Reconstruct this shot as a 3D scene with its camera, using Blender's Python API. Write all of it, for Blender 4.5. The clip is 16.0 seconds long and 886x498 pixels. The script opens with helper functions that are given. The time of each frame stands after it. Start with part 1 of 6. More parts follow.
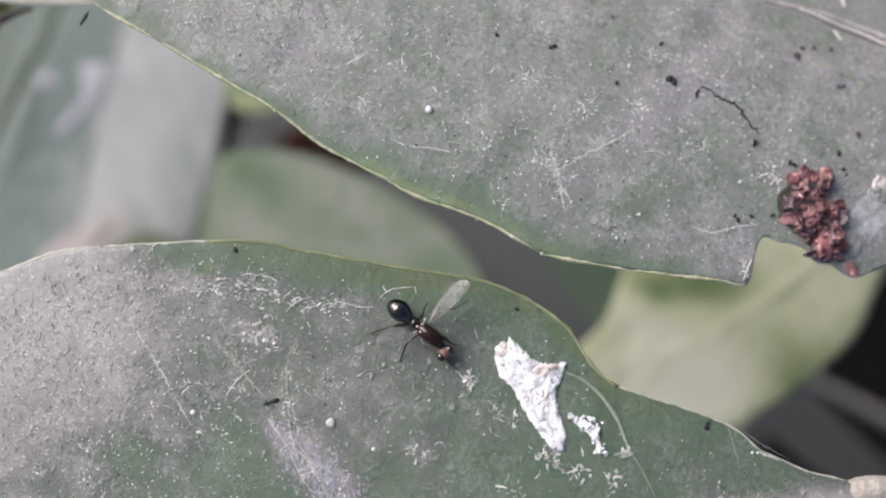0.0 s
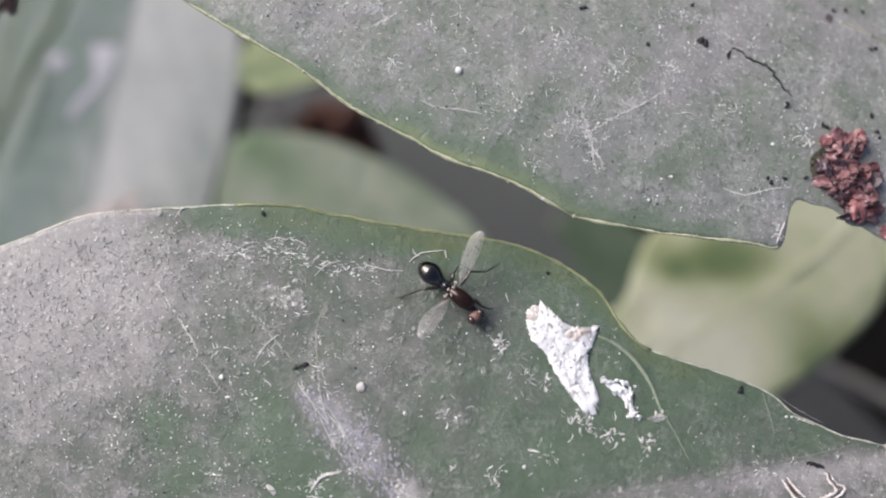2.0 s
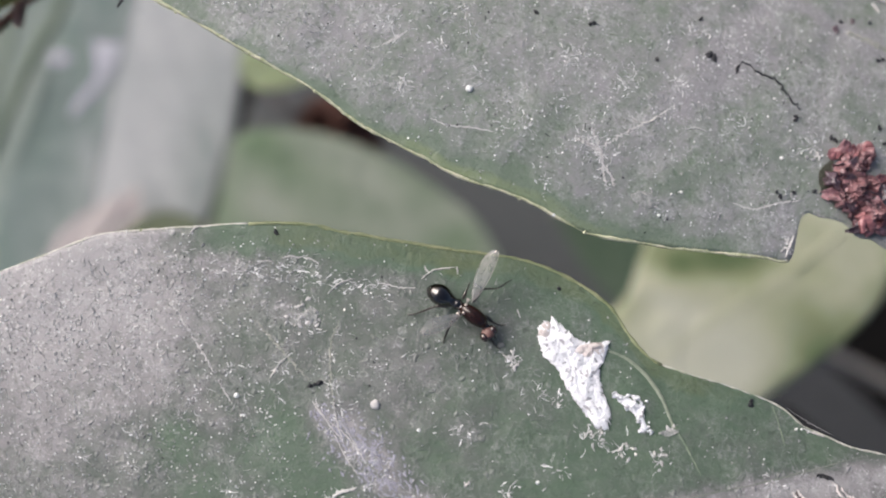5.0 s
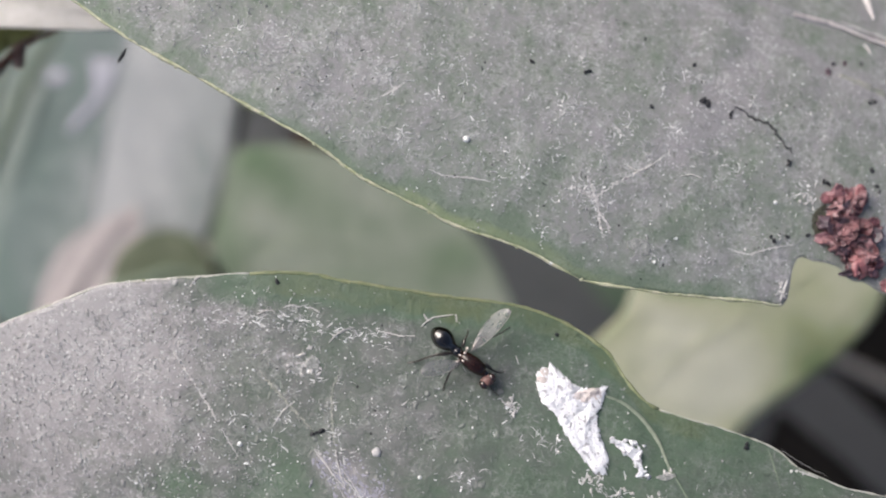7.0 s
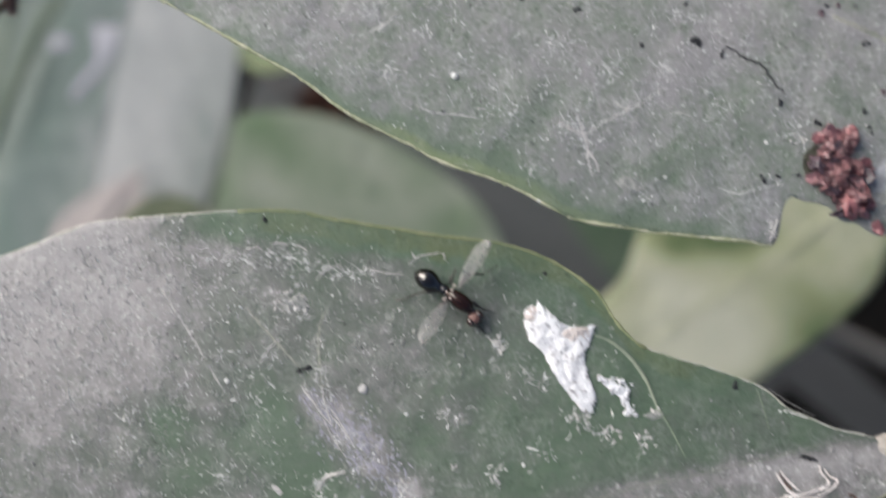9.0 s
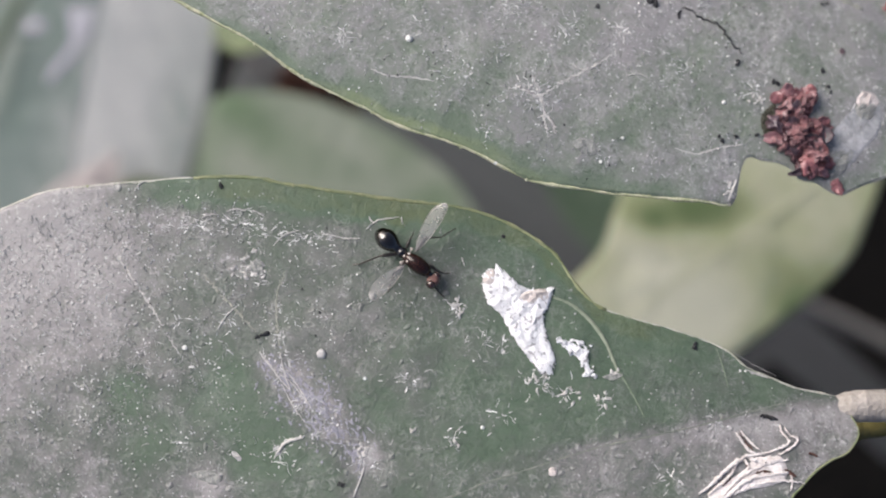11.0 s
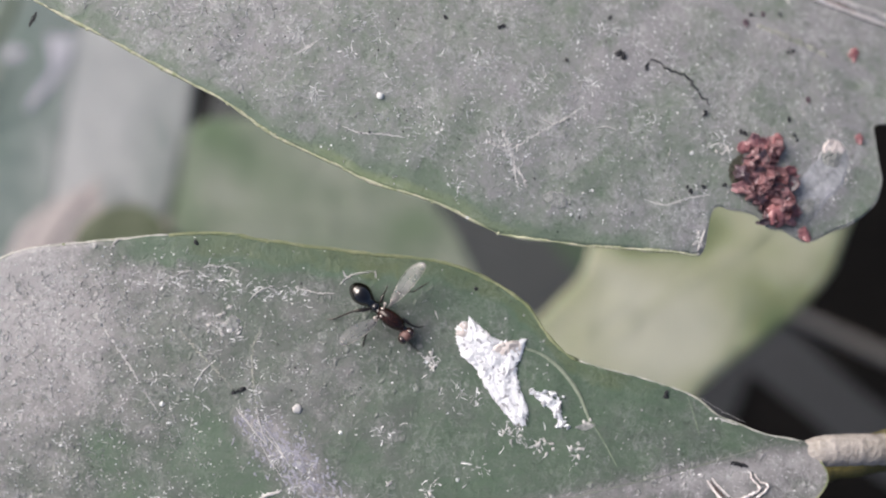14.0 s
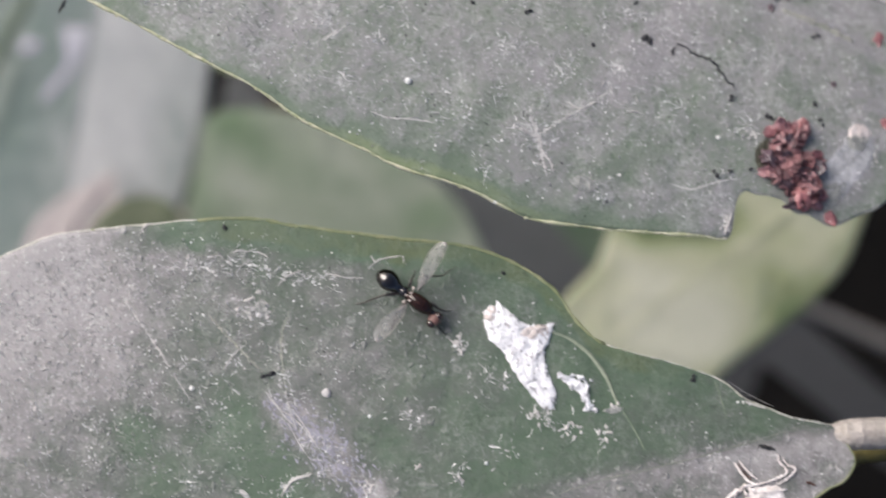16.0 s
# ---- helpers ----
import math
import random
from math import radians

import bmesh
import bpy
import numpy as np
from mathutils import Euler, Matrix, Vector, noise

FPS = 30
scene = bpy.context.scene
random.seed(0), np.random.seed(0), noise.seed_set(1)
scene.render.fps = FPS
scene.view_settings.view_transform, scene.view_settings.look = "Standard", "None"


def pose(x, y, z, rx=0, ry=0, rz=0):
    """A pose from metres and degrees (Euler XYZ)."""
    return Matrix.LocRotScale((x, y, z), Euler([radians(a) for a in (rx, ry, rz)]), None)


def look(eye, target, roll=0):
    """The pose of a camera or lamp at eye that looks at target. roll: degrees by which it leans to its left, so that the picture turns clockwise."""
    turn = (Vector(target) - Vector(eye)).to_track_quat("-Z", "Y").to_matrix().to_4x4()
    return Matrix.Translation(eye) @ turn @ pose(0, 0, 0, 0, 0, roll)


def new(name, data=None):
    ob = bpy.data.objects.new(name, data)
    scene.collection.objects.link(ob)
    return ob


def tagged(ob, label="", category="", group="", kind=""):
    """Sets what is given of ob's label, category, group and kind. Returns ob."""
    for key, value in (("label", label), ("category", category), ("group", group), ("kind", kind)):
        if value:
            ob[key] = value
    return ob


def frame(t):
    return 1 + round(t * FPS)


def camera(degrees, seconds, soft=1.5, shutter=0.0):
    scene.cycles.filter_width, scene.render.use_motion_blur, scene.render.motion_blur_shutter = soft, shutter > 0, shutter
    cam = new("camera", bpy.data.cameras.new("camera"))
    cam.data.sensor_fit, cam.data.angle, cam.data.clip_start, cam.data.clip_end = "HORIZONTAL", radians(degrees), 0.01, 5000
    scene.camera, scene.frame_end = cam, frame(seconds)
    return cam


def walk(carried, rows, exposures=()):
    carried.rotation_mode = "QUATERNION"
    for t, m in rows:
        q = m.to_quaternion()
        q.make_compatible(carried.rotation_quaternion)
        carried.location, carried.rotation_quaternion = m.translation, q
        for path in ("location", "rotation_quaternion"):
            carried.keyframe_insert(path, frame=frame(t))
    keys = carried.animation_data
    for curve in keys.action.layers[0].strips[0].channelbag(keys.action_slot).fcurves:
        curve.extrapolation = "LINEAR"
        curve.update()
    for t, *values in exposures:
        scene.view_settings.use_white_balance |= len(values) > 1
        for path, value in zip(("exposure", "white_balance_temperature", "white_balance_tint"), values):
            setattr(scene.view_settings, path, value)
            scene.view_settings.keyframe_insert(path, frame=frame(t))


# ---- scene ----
# camera: held by hand, straight over the leaf
cam = camera(40, 16.0, soft=2.0, shutter=0.3)
PATH = [
    (0, pose(0.00000, -0.00000, 0.46182, 0.000, 0.000, 0.000)),
    (0.2, pose(-0.00021, -0.00036, 0.46159, -0.280, 0.217, 0.039)),
    (0.3, pose(-0.00031, -0.00054, 0.46148, 0.333, 0.221, 0.054)),
    (0.5, pose(-0.00052, -0.00090, 0.46125, -0.149, 0.109, 0.080)),
    (0.7, pose(-0.00049, -0.00106, 0.46098, 0.857, -0.162, 0.009)),
    (0.8, pose(-0.00048, -0.00113, 0.46084, 0.597, -0.362, -0.032)),
    (1, pose(-0.00045, -0.00129, 0.46057, -0.216, 0.003, -0.104)),
    (1.2, pose(-0.00027, -0.00085, 0.46062, -0.933, 0.391, -0.175)),
    (1.3, pose(-0.00019, -0.00064, 0.46065, -0.576, 0.149, -0.210)),
    (1.5, pose(-0.00001, -0.00020, 0.46070, -0.031, -0.037, -0.285)),
    (1.7, pose(-0.00053, -0.00072, 0.46090, -0.451, 0.314, -0.235)),
    (1.8, pose(-0.00079, -0.00099, 0.46100, -0.581, 0.423, -0.210)),
    (2, pose(-0.00131, -0.00151, 0.46120, -0.277, 0.159, -0.172)),
    (2.2, pose(-0.00164, -0.00142, 0.46107, -0.682, 0.053, -0.227)),
    (2.3, pose(-0.00180, -0.00138, 0.46100, -1.137, 0.232, -0.260)),
    (2.5, pose(-0.00213, -0.00129, 0.46087, -1.137, -0.073, -0.323)),
    (2.7, pose(-0.00137, -0.00108, 0.46096, -0.779, 0.130, -0.341)),
    (2.8, pose(-0.00098, -0.00097, 0.46101, -0.020, 0.169, -0.365)),
    (3, pose(-0.00022, -0.00076, 0.46110, -0.506, -0.453, -0.398)),
    (3.2, pose(-0.00040, -0.00038, 0.46138, -0.215, -0.590, -0.428)),
    (3.3, pose(-0.00048, -0.00020, 0.46152, -0.378, 0.014, -0.442)),
    (3.5, pose(-0.00066, 0.00018, 0.46180, -0.578, -0.134, -0.471)),
    (3.7, pose(-0.00114, -0.00009, 0.46143, -0.392, -1.128, -0.480)),
    (3.8, pose(-0.00139, -0.00023, 0.46125, -0.147, -0.834, -0.484)),
    (4, pose(-0.00187, -0.00050, 0.46088, -0.983, -0.123, -0.490)),
    (4.2, pose(-0.00127, -0.00005, 0.46087, -1.169, 1.788, -0.524)),
    (4.3, pose(-0.00097, 0.00017, 0.46086, -1.636, 1.509, -0.539)),
    (4.5, pose(-0.00037, 0.00062, 0.46085, -1.419, -0.116, -0.599)),
    (4.7, pose(-0.00195, 0.00036, 0.46114, -1.323, -0.010, -0.589)),
    (6.8, pose(-0.00212, 0.00207, 0.46224, -1.183, 0.048, -1.296)),
    (7, pose(-0.00205, 0.00327, 0.46227, -1.762, -0.135, -1.128)),
    (7.2, pose(-0.00215, 0.00326, 0.46227, -1.399, -0.855, -1.180)),
    (7.3, pose(-0.00219, 0.00325, 0.46228, -1.316, -0.929, -1.208)),
    (7.5, pose(-0.00229, 0.00324, 0.46228, -1.417, 0.041, -1.260)),
    (7.7, pose(-0.00235, 0.00332, 0.46232, -3.175, 0.881, -1.227)),
    (7.8, pose(-0.00239, 0.00337, 0.46233, -3.315, 0.779, -1.208)),
    (8, pose(-0.00245, 0.00345, 0.46237, -2.022, -0.102, -1.195)),
    (8.2, pose(-0.00237, 0.00279, 0.46228, -1.647, 0.262, -1.168)),
    (8.3, pose(-0.00233, 0.00245, 0.46223, -2.627, 0.261, -1.147)),
    (8.5, pose(-0.00225, 0.00179, 0.46214, -1.822, -0.243, -1.131)),
    (8.7, pose(-0.00171, 0.00139, 0.46215, -1.000, 0.458, -1.075)),
    (8.8, pose(-0.00144, 0.00119, 0.46216, -1.408, 0.940, -1.047)),
    (8.9, pose(-0.00117, 0.00099, 0.46216, -1.472, 1.039, -1.023)),
    (9, pose(-0.00090, 0.00079, 0.46217, -2.344, 0.435, -0.993)),
    (9.1, pose(-0.00067, -0.00016, 0.46165, -3.094, -0.248, -1.095)),
    (9.2, pose(-0.00045, -0.00112, 0.46113, -3.222, -0.387, -1.190)),
    (11.3, pose(0.00087, -0.00018, 0.46255, -2.618, 0.166, -1.793)),
    (11.5, pose(0.00002, 0.00109, 0.46313, -2.217, 0.393, -1.831)),
    (11.7, pose(-0.00072, 0.00031, 0.46322, -1.577, 1.297, -1.690)),
    (11.8, pose(-0.00108, -0.00007, 0.46327, -1.803, 0.915, -1.617)),
    (12, pose(-0.00182, -0.00085, 0.46336, -2.292, 0.067, -1.481)),
    (12.2, pose(-0.00186, -0.00029, 0.46339, -1.419, -0.543, -1.528)),
    (12.3, pose(-0.00187, -0.00002, 0.46341, -0.819, -0.575, -1.540)),
    (12.5, pose(-0.00191, 0.00054, 0.46344, -1.931, 0.095, -1.571)),
    (12.7, pose(-0.00143, 0.00059, 0.46336, -2.863, 0.031, -1.663)),
    (12.8, pose(-0.00119, 0.00061, 0.46331, -2.775, -0.327, -1.715)),
    (13, pose(-0.00071, 0.00066, 0.46323, -2.400, -0.085, -1.806)),
    (13.2, pose(-0.00067, 0.00026, 0.46297, -1.192, -0.045, -1.914)),
    (13.3, pose(-0.00066, 0.00005, 0.46283, -2.066, -0.353, -1.965)),
    (13.5, pose(-0.00062, -0.00035, 0.46257, -2.742, -0.035, -2.072)),
    (13.7, pose(0.00029, 0.00063, 0.46261, -3.168, 1.224, -2.202)),
    (13.8, pose(0.00075, 0.00112, 0.46262, -3.172, 0.713, -2.257)),
    (14, pose(0.00166, 0.00210, 0.46266, -2.808, -0.513, -2.402)),
    (14.2, pose(0.00079, 0.00191, 0.46268, -2.992, -0.627, -2.278)),
    (14.3, pose(0.00036, 0.00181, 0.46270, -3.248, -0.182, -2.219)),
    (14.5, pose(-0.00051, 0.00162, 0.46272, -2.242, -0.242, -2.100)),
    (14.7, pose(-0.00046, 0.00200, 0.46256, -4.507, -0.382, -2.161)),
    (14.8, pose(-0.00044, 0.00218, 0.46247, -4.498, -0.157, -2.191)),
    (15, pose(-0.00039, 0.00256, 0.46231, -3.021, 0.028, -2.259)),
    (15.2, pose(-0.00036, 0.00197, 0.46241, -3.256, 0.082, -2.307)),
    (15.3, pose(-0.00035, 0.00167, 0.46246, -3.327, 0.011, -2.331)),
    (15.5, pose(-0.00032, 0.00108, 0.46256, -2.788, -0.116, -2.393)),
    (15.7, pose(0.00002, 0.00131, 0.46269, -1.927, 0.735, -2.448)),
    (15.8, pose(0.00020, 0.00142, 0.46276, -2.023, 0.820, -2.472)),
    (16, pose(0.00054, 0.00165, 0.46289, -3.056, -0.249, -2.544)),
]
walk(cam, PATH, exposures=[(0.0, 0.0, 6230, 12), (4.7, 0.0, 6230, 12), (7.5, 0.0, 6230, 12), (8.3, -0.08, 6200, 10), (9.0, -0.13, 6170, 8), (9.2, -0.13, 6170, 8), (11.3, -0.02, 6230, 12), (16.0, 0.0, 6230, 12)])
cam.data.dof.use_dof = True
cam.data.dof.focus_distance = 0.0590
cam.data.dof.aperture_fstop = 28.0

# ---- light: bright overcast sky ----
world = bpy.data.worlds.new("world")
scene.world = world
world.use_nodes = True
wn = world.node_tree.nodes
sky = wn.new("ShaderNodeTexSky")
sky.sky_type = "NISHITA"
sky.sun_disc = False
sky.sun_elevation, sky.sun_rotation = radians(36), radians(-50)
sky.air_density, sky.dust_density = 0.7, 6.0
wn["Background"].inputs["Strength"].default_value = 0.14
world.node_tree.links.new(sky.outputs[0], wn["Background"].inputs["Color"])
sun = new("sun", bpy.data.lights.new("sun", "SUN"))
sun.data.energy, sun.data.angle, sun.data.color = 2.8, radians(44), (1.0, 0.97, 0.93)
sun.matrix_world = look((-1.12, 0.95, 1.05), (0, 0, 0))
scene.view_settings.exposure = 0.0

# ---- heights: millimetres over the level of the leaves, 0.40 m over the soil ----
LEVEL = 400.0


def wave_z(x, y):
    return 0.10 * noise.noise(Vector((x * 0.5, y * 0.5, 3))) + 0.03 * noise.noise(Vector((x * 2.1, y * 2.1, 7)))


def low_z(x, y):
    x, y = max(min(x, 40), -50), max(min(y, 10), -40)
    return 1.034 - 0.1437 * x - 0.3698 * y - 0.0066 * x * x - 0.0122 * x * y - 0.0069 * y * y + wave_z(x, y)


def up_z(x, y):
    x, y = max(min(x, 40), -50), max(min(y, 20), -10)
    return 2.817 - 0.0586 * x + 0.0814 * y - 0.0046 * x * x - 0.0116 * x * y - 0.0189 * y * y + wave_z(x, y)


def M(x, y, z):
    """Millimetres round the leaves to metres in the world."""
    return Vector((x, y, z + LEVEL)) * 0.001


def smooth(a, b, x):
    t = min(1.0, max(0.0, (x - a) / (b - a)))
    return t * t * (3 - 2 * t)


def bump_at(x, y, cx, cy, r):
    return math.exp(-((x - cx) ** 2 + (y - cy) ** 2) / (r * r))


# ---- materials ----
def nodes_of(name):
    m = bpy.data.materials.new(name)
    m.use_nodes = True
    return m, m.node_tree.nodes, m.node_tree.links, m.node_tree.nodes["Principled BSDF"]


def mm_coords(n, l):
    co, mp = n.new("ShaderNodeTexCoord"), n.new("ShaderNodeMapping")
    mp.inputs["Scale"].default_value = (1000, 1000, 1000)
    l.new(co.outputs["Object"], mp.inputs["Vector"])
    return mp.outputs["Vector"]


def noise_node(n, l, vec, scale, detail=3.0, rough=0.55, distort=0.0):
    t = n.new("ShaderNodeTexNoise")
    t.inputs["Scale"].default_value, t.inputs["Detail"].default_value = scale, detail
    t.inputs["Roughness"].default_value, t.inputs["Distortion"].default_value = rough, distort
    l.new(vec, t.inputs["Vector"])
    return t.outputs["Fac"]


def calc(n, l, op, a, b, c=None, clamp=False):
    k = n.new("ShaderNodeMath")
    k.operation, k.use_clamp = op, clamp
    for i, v in enumerate((a, b, c)):
        if v is None:
            continue
        if isinstance(v, (int, float)):
            k.inputs[i].default_value = v
        else:
            l.new(v, k.inputs[i])
    return k.outputs[0]


def ramp(n, l, fac, stops):
    r = n.new("ShaderNodeValToRGB")
    while len(r.color_ramp.elements) < len(stops):
        r.color_ramp.elements.new(0.5)
    for e, (p, c) in zip(r.color_ramp.elements, stops):
        e.position, e.color = p, (*c, 1)
    l.new(fac, r.inputs["Fac"])
    return r.outputs["Color"]


def mixed(n, l, fac, a, b):
    x = n.new("ShaderNodeMix")
    x.data_type = "RGBA"
    for key, v in ((0, fac), (6, a), (7, b)):
        if isinstance(v, (int, float)):
            x.inputs[key].default_value = v
        elif isinstance(v, tuple):
            x.inputs[key].default_value = (*v, 1)
        else:
            l.new(v, x.inputs[key])
    return x.outputs[2]


def bumped(n, l, bsdf, height, strength, distance):
    b = n.new("ShaderNodeBump")
    b.inputs["Strength"].default_value, b.inputs["Distance"].default_value = strength, distance
    l.new(height, b.inputs["Height"])
    l.new(b.outputs["Normal"], bsdf.inputs["Normal"])


def leaf_material(name, green, green2, dust, fleck, base_dust=0.0, rough=0.55, spread=1.0, webs=1.0, fresh=(0.090, 0.120, 0.050), blisters=0.0, relief=0.38, pimples=0.0):
    """A leaf blade: green, with grey dust where the attribute 'dust' is high, mottled at three sizes."""
    m, n, l, p = nodes_of(name)
    v = mm_coords(n, l)
    at = n.new("ShaderNodeAttribute")
    at.attribute_name = "dust"
    big = noise_node(n, l, v, 0.33, 3.0)
    mid = noise_node(n, l, v, 1.05, 5.0, 0.6, 0.6)
    fine = noise_node(n, l, v, 3.1, 4.0, 0.62, 0.8)
    grain = noise_node(n, l, v, 6.0, 2.5, 0.6, 0.4)
    f = calc(n, l, "ADD", at.outputs["Fac"], base_dust)
    f = calc(n, l, "MULTIPLY_ADD", calc(n, l, "SUBTRACT", big, 0.5), 1.1 * spread, f)
    f = calc(n, l, "MULTIPLY_ADD", calc(n, l, "SUBTRACT", mid, 0.5), 1.2 * spread, f)
    f = calc(n, l, "MULTIPLY_ADD", calc(n, l, "SUBTRACT", fine, 0.5), 0.85 * spread, f, clamp=True)
    g = mixed(n, l, big, green, green2)
    # clean young green along the margin, where the dust is washed off
    clean = calc(n, l, "MULTIPLY_ADD", at.outputs["Fac"], -1.6, calc(n, l, "MULTIPLY_ADD", mid, 0.9, -0.75), clamp=True)
    g = mixed(n, l, clean, g, fresh)
    thick = calc(n, l, "MULTIPLY_ADD", at.outputs["Fac"], 1.25, calc(n, l, "MULTIPLY_ADD", mid, 1.0, -1.12), clamp=True)
    c = mixed(n, l, f, g, mixed(n, l, thick, tuple(0.47 * x for x in dust), (1.24 * dust[0], 1.22 * dust[1], 1.21 * dust[2])) if blisters > 0.9 else dust)
    # small blisters: curled rims of lifted wax
    vor = n.new("ShaderNodeTexVoronoi")
    warp = n.new("ShaderNodeTexNoise")
    warp.inputs["Scale"].default_value = 2.2
    l.new(v, warp.inputs["Vector"])
    off = n.new("ShaderNodeVectorMath")
    off.operation = "MULTIPLY_ADD"
    l.new(warp.outputs["Color"], off.inputs[0])
    off.inputs[1].default_value = (0.55, 0.55, 0.0)
    l.new(v, off.inputs[2])
    l.new(off.outputs[0], vor.inputs["Vector"])
    vor.inputs["Scale"].default_value = 1.15
    split = n.new("ShaderNodeSeparateColor")
    l.new(vor.outputs["Color"], split.inputs[0])
    ring = ramp(n, l, vor.outputs["Distance"], ((0.0, (0.35, 0.35, 0.35)), (0.10, (0, 0, 0)), (0.20, (1, 1, 1)), (0.30, (0, 0, 0))))
    some = calc(n, l, "MULTIPLY_ADD", split.outputs[0], 4.0, -1.7, clamp=True)
    ring = calc(n, l, "MULTIPLY", calc(n, l, "MULTIPLY", ring, some), calc(n, l, "MULTIPLY_ADD", grain, 3.0, -1.0, clamp=True), clamp=True)
    ring = calc(n, l, "MULTIPLY", ring, calc(n, l, "MULTIPLY_ADD", at.outputs["Fac"], 2.4 * blisters, -0.25 * blisters, clamp=True))
    c = mixed(n, l, calc(n, l, "MULTIPLY", ring, 0.35), c, fleck)
    # branching threads of dried film: thin ridges of two noises, where a third is high
    web = None
    for size, width in ((0.62, 0.04), (1.5, 0.06)):
        w = noise_node(n, l, v, size, 4.0, 0.6, 1.2)
        w = calc(n, l, "ABSOLUTE", calc(n, l, "SUBTRACT", w, 0.5), 0.0)
        w = calc(n, l, "SUBTRACT", 1.0, calc(n, l, "DIVIDE", w, width), clamp=True)
        web = w if web is None else calc(n, l, "MAXIMUM", web, w)
    patch = ramp(n, l, noise_node(n, l, v, 0.55, 4.0, 0.65), ((0.45, (0, 0, 0)), (0.60, (1, 1, 1))))
    web = calc(n, l, "MULTIPLY", calc(n, l, "MULTIPLY", web, patch), calc(n, l, "MULTIPLY_ADD", fine, 2.4, -0.55, clamp=True), clamp=True)
    web = calc(n, l, "MULTIPLY", web, 0.72 * webs)
    c = mixed(n, l, calc(n, l, "MULTIPLY", web, calc(n, l, "MULTIPLY_ADD", f, 0.7, 0.35, clamp=True)), c, fleck)
    # pale crumbs of wax and dust
    s = ramp(n, l, grain, ((0.60, (0, 0, 0)), (0.72, (1, 1, 1))))
    k = calc(n, l, "MULTIPLY", s, calc(n, l, "MULTIPLY_ADD", f, 0.75, 0.05), clamp=True)
    if blisters > 0.9:
        k = calc(n, l, "MULTIPLY", k, calc(n, l, "MULTIPLY_ADD", thick, 0.6, 0.4))
    c = mixed(n, l, k, c, fleck)
    dark = ramp(n, l, fine, ((0.29, (1, 1, 1)), (0.44, (0, 0, 0))))
    c = mixed(n, l, calc(n, l, "MULTIPLY", dark, 0.5), c, tuple(0.45 * x for x in green))
    # raised pimples of grit under the dust, highlights on their tops paled into the colour
    pim = n.new("ShaderNodeTexVoronoi")
    pim.inputs["Scale"].default_value = 1.9
    l.new(off.outputs[0], pim.inputs["Vector"])
    psp = n.new("ShaderNodeSeparateColor")
    l.new(pim.outputs["Color"], psp.inputs[0])
    dome = ramp(n, l, pim.outputs["Distance"], ((0.0, (1, 1, 1)), (0.16, (0.7, 0.7, 0.7)), (0.30, (0, 0, 0))))
    dome = calc(n, l, "MULTIPLY", dome, calc(n, l, "MULTIPLY_ADD", psp.outputs[1], 5.0, -2.3, clamp=True))
    dome = calc(n, l, "MULTIPLY", dome, calc(n, l, "MULTIPLY_ADD", at.outputs["Fac"], 1.8, -0.25, clamp=True), clamp=True)
    c = mixed(n, l, calc(n, l, "MULTIPLY", dome, 0.16 * pimples), c, fleck)
    l.new(c, p.inputs["Base Color"])
    p.inputs["Roughness"].default_value = rough
    p.inputs["Specular IOR Level"].default_value = 0.35
    h = calc(n, l, "MULTIPLY_ADD", grain, 0.3, calc(n, l, "MULTIPLY_ADD", web, 0.6, calc(n, l, "MULTIPLY_ADD", fine, 0.6, mid)))
    h = calc(n, l, "MULTIPLY_ADD", ring, 0.2, h)
    h = calc(n, l, "MULTIPLY_ADD", dome, 1.3 * pimples, h)
    bumped(n, l, p, h, relief, 0.00020)
    return m


def plain_material(name, a, b, scale=2.0, rough=0.6, bump=0.3, dist=0.0001, spec=0.4, detail=4.0):
    m, n, l, p = nodes_of(name)
    v = mm_coords(n, l)
    f = noise_node(n, l, v, scale, detail, 0.6, 0.3)
    f2 = noise_node(n, l, v, scale * 4.3, 3.0, 0.6)
    mixf = ramp(n, l, calc(n, l, "MULTIPLY_ADD", f2, 0.5, calc(n, l, "MULTIPLY", f, 0.6)), ((0.38, (0, 0, 0)), (0.7, (1, 1, 1))))
    l.new(mixed(n, l, mixf, a, b), p.inputs["Base Color"])
    p.inputs["Roughness"].default_value, p.inputs["Specular IOR Level"].default_value = rough, spec
    bumped(n, l, p, calc(n, l, "ADD", f, f2), bump, dist)
    return m


LEAF_LOW = leaf_material("leaf_dusty", (0.082, 0.111, 0.078), (0.084, 0.134, 0.085), (0.236, 0.232, 0.232), (0.66, 0.65, 0.64), webs=0.42, spread=0.8, blisters=1.0, pimples=1.8, relief=0.42, fresh=(0.102, 0.125, 0.058))
LEAF_UP = leaf_material("leaf_dusty_grey", (0.136, 0.178, 0.124), (0.156, 0.197, 0.146), (0.264, 0.258, 0.259), (0.70, 0.70, 0.68), webs=0.52, spread=1.15, fresh=(0.215, 0.262, 0.135), blisters=0.3, relief=0.36, pimples=0.4)
LEAF_RIB = leaf_material("leaf_rib", (0.15, 0.175, 0.14), (0.17, 0.19, 0.16), (0.25, 0.245, 0.245), (0.6, 0.6, 0.58), 0.95, 0.6)
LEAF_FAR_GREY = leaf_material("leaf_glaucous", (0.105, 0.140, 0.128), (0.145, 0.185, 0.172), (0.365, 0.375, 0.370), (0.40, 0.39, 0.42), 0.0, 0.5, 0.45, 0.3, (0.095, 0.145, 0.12))
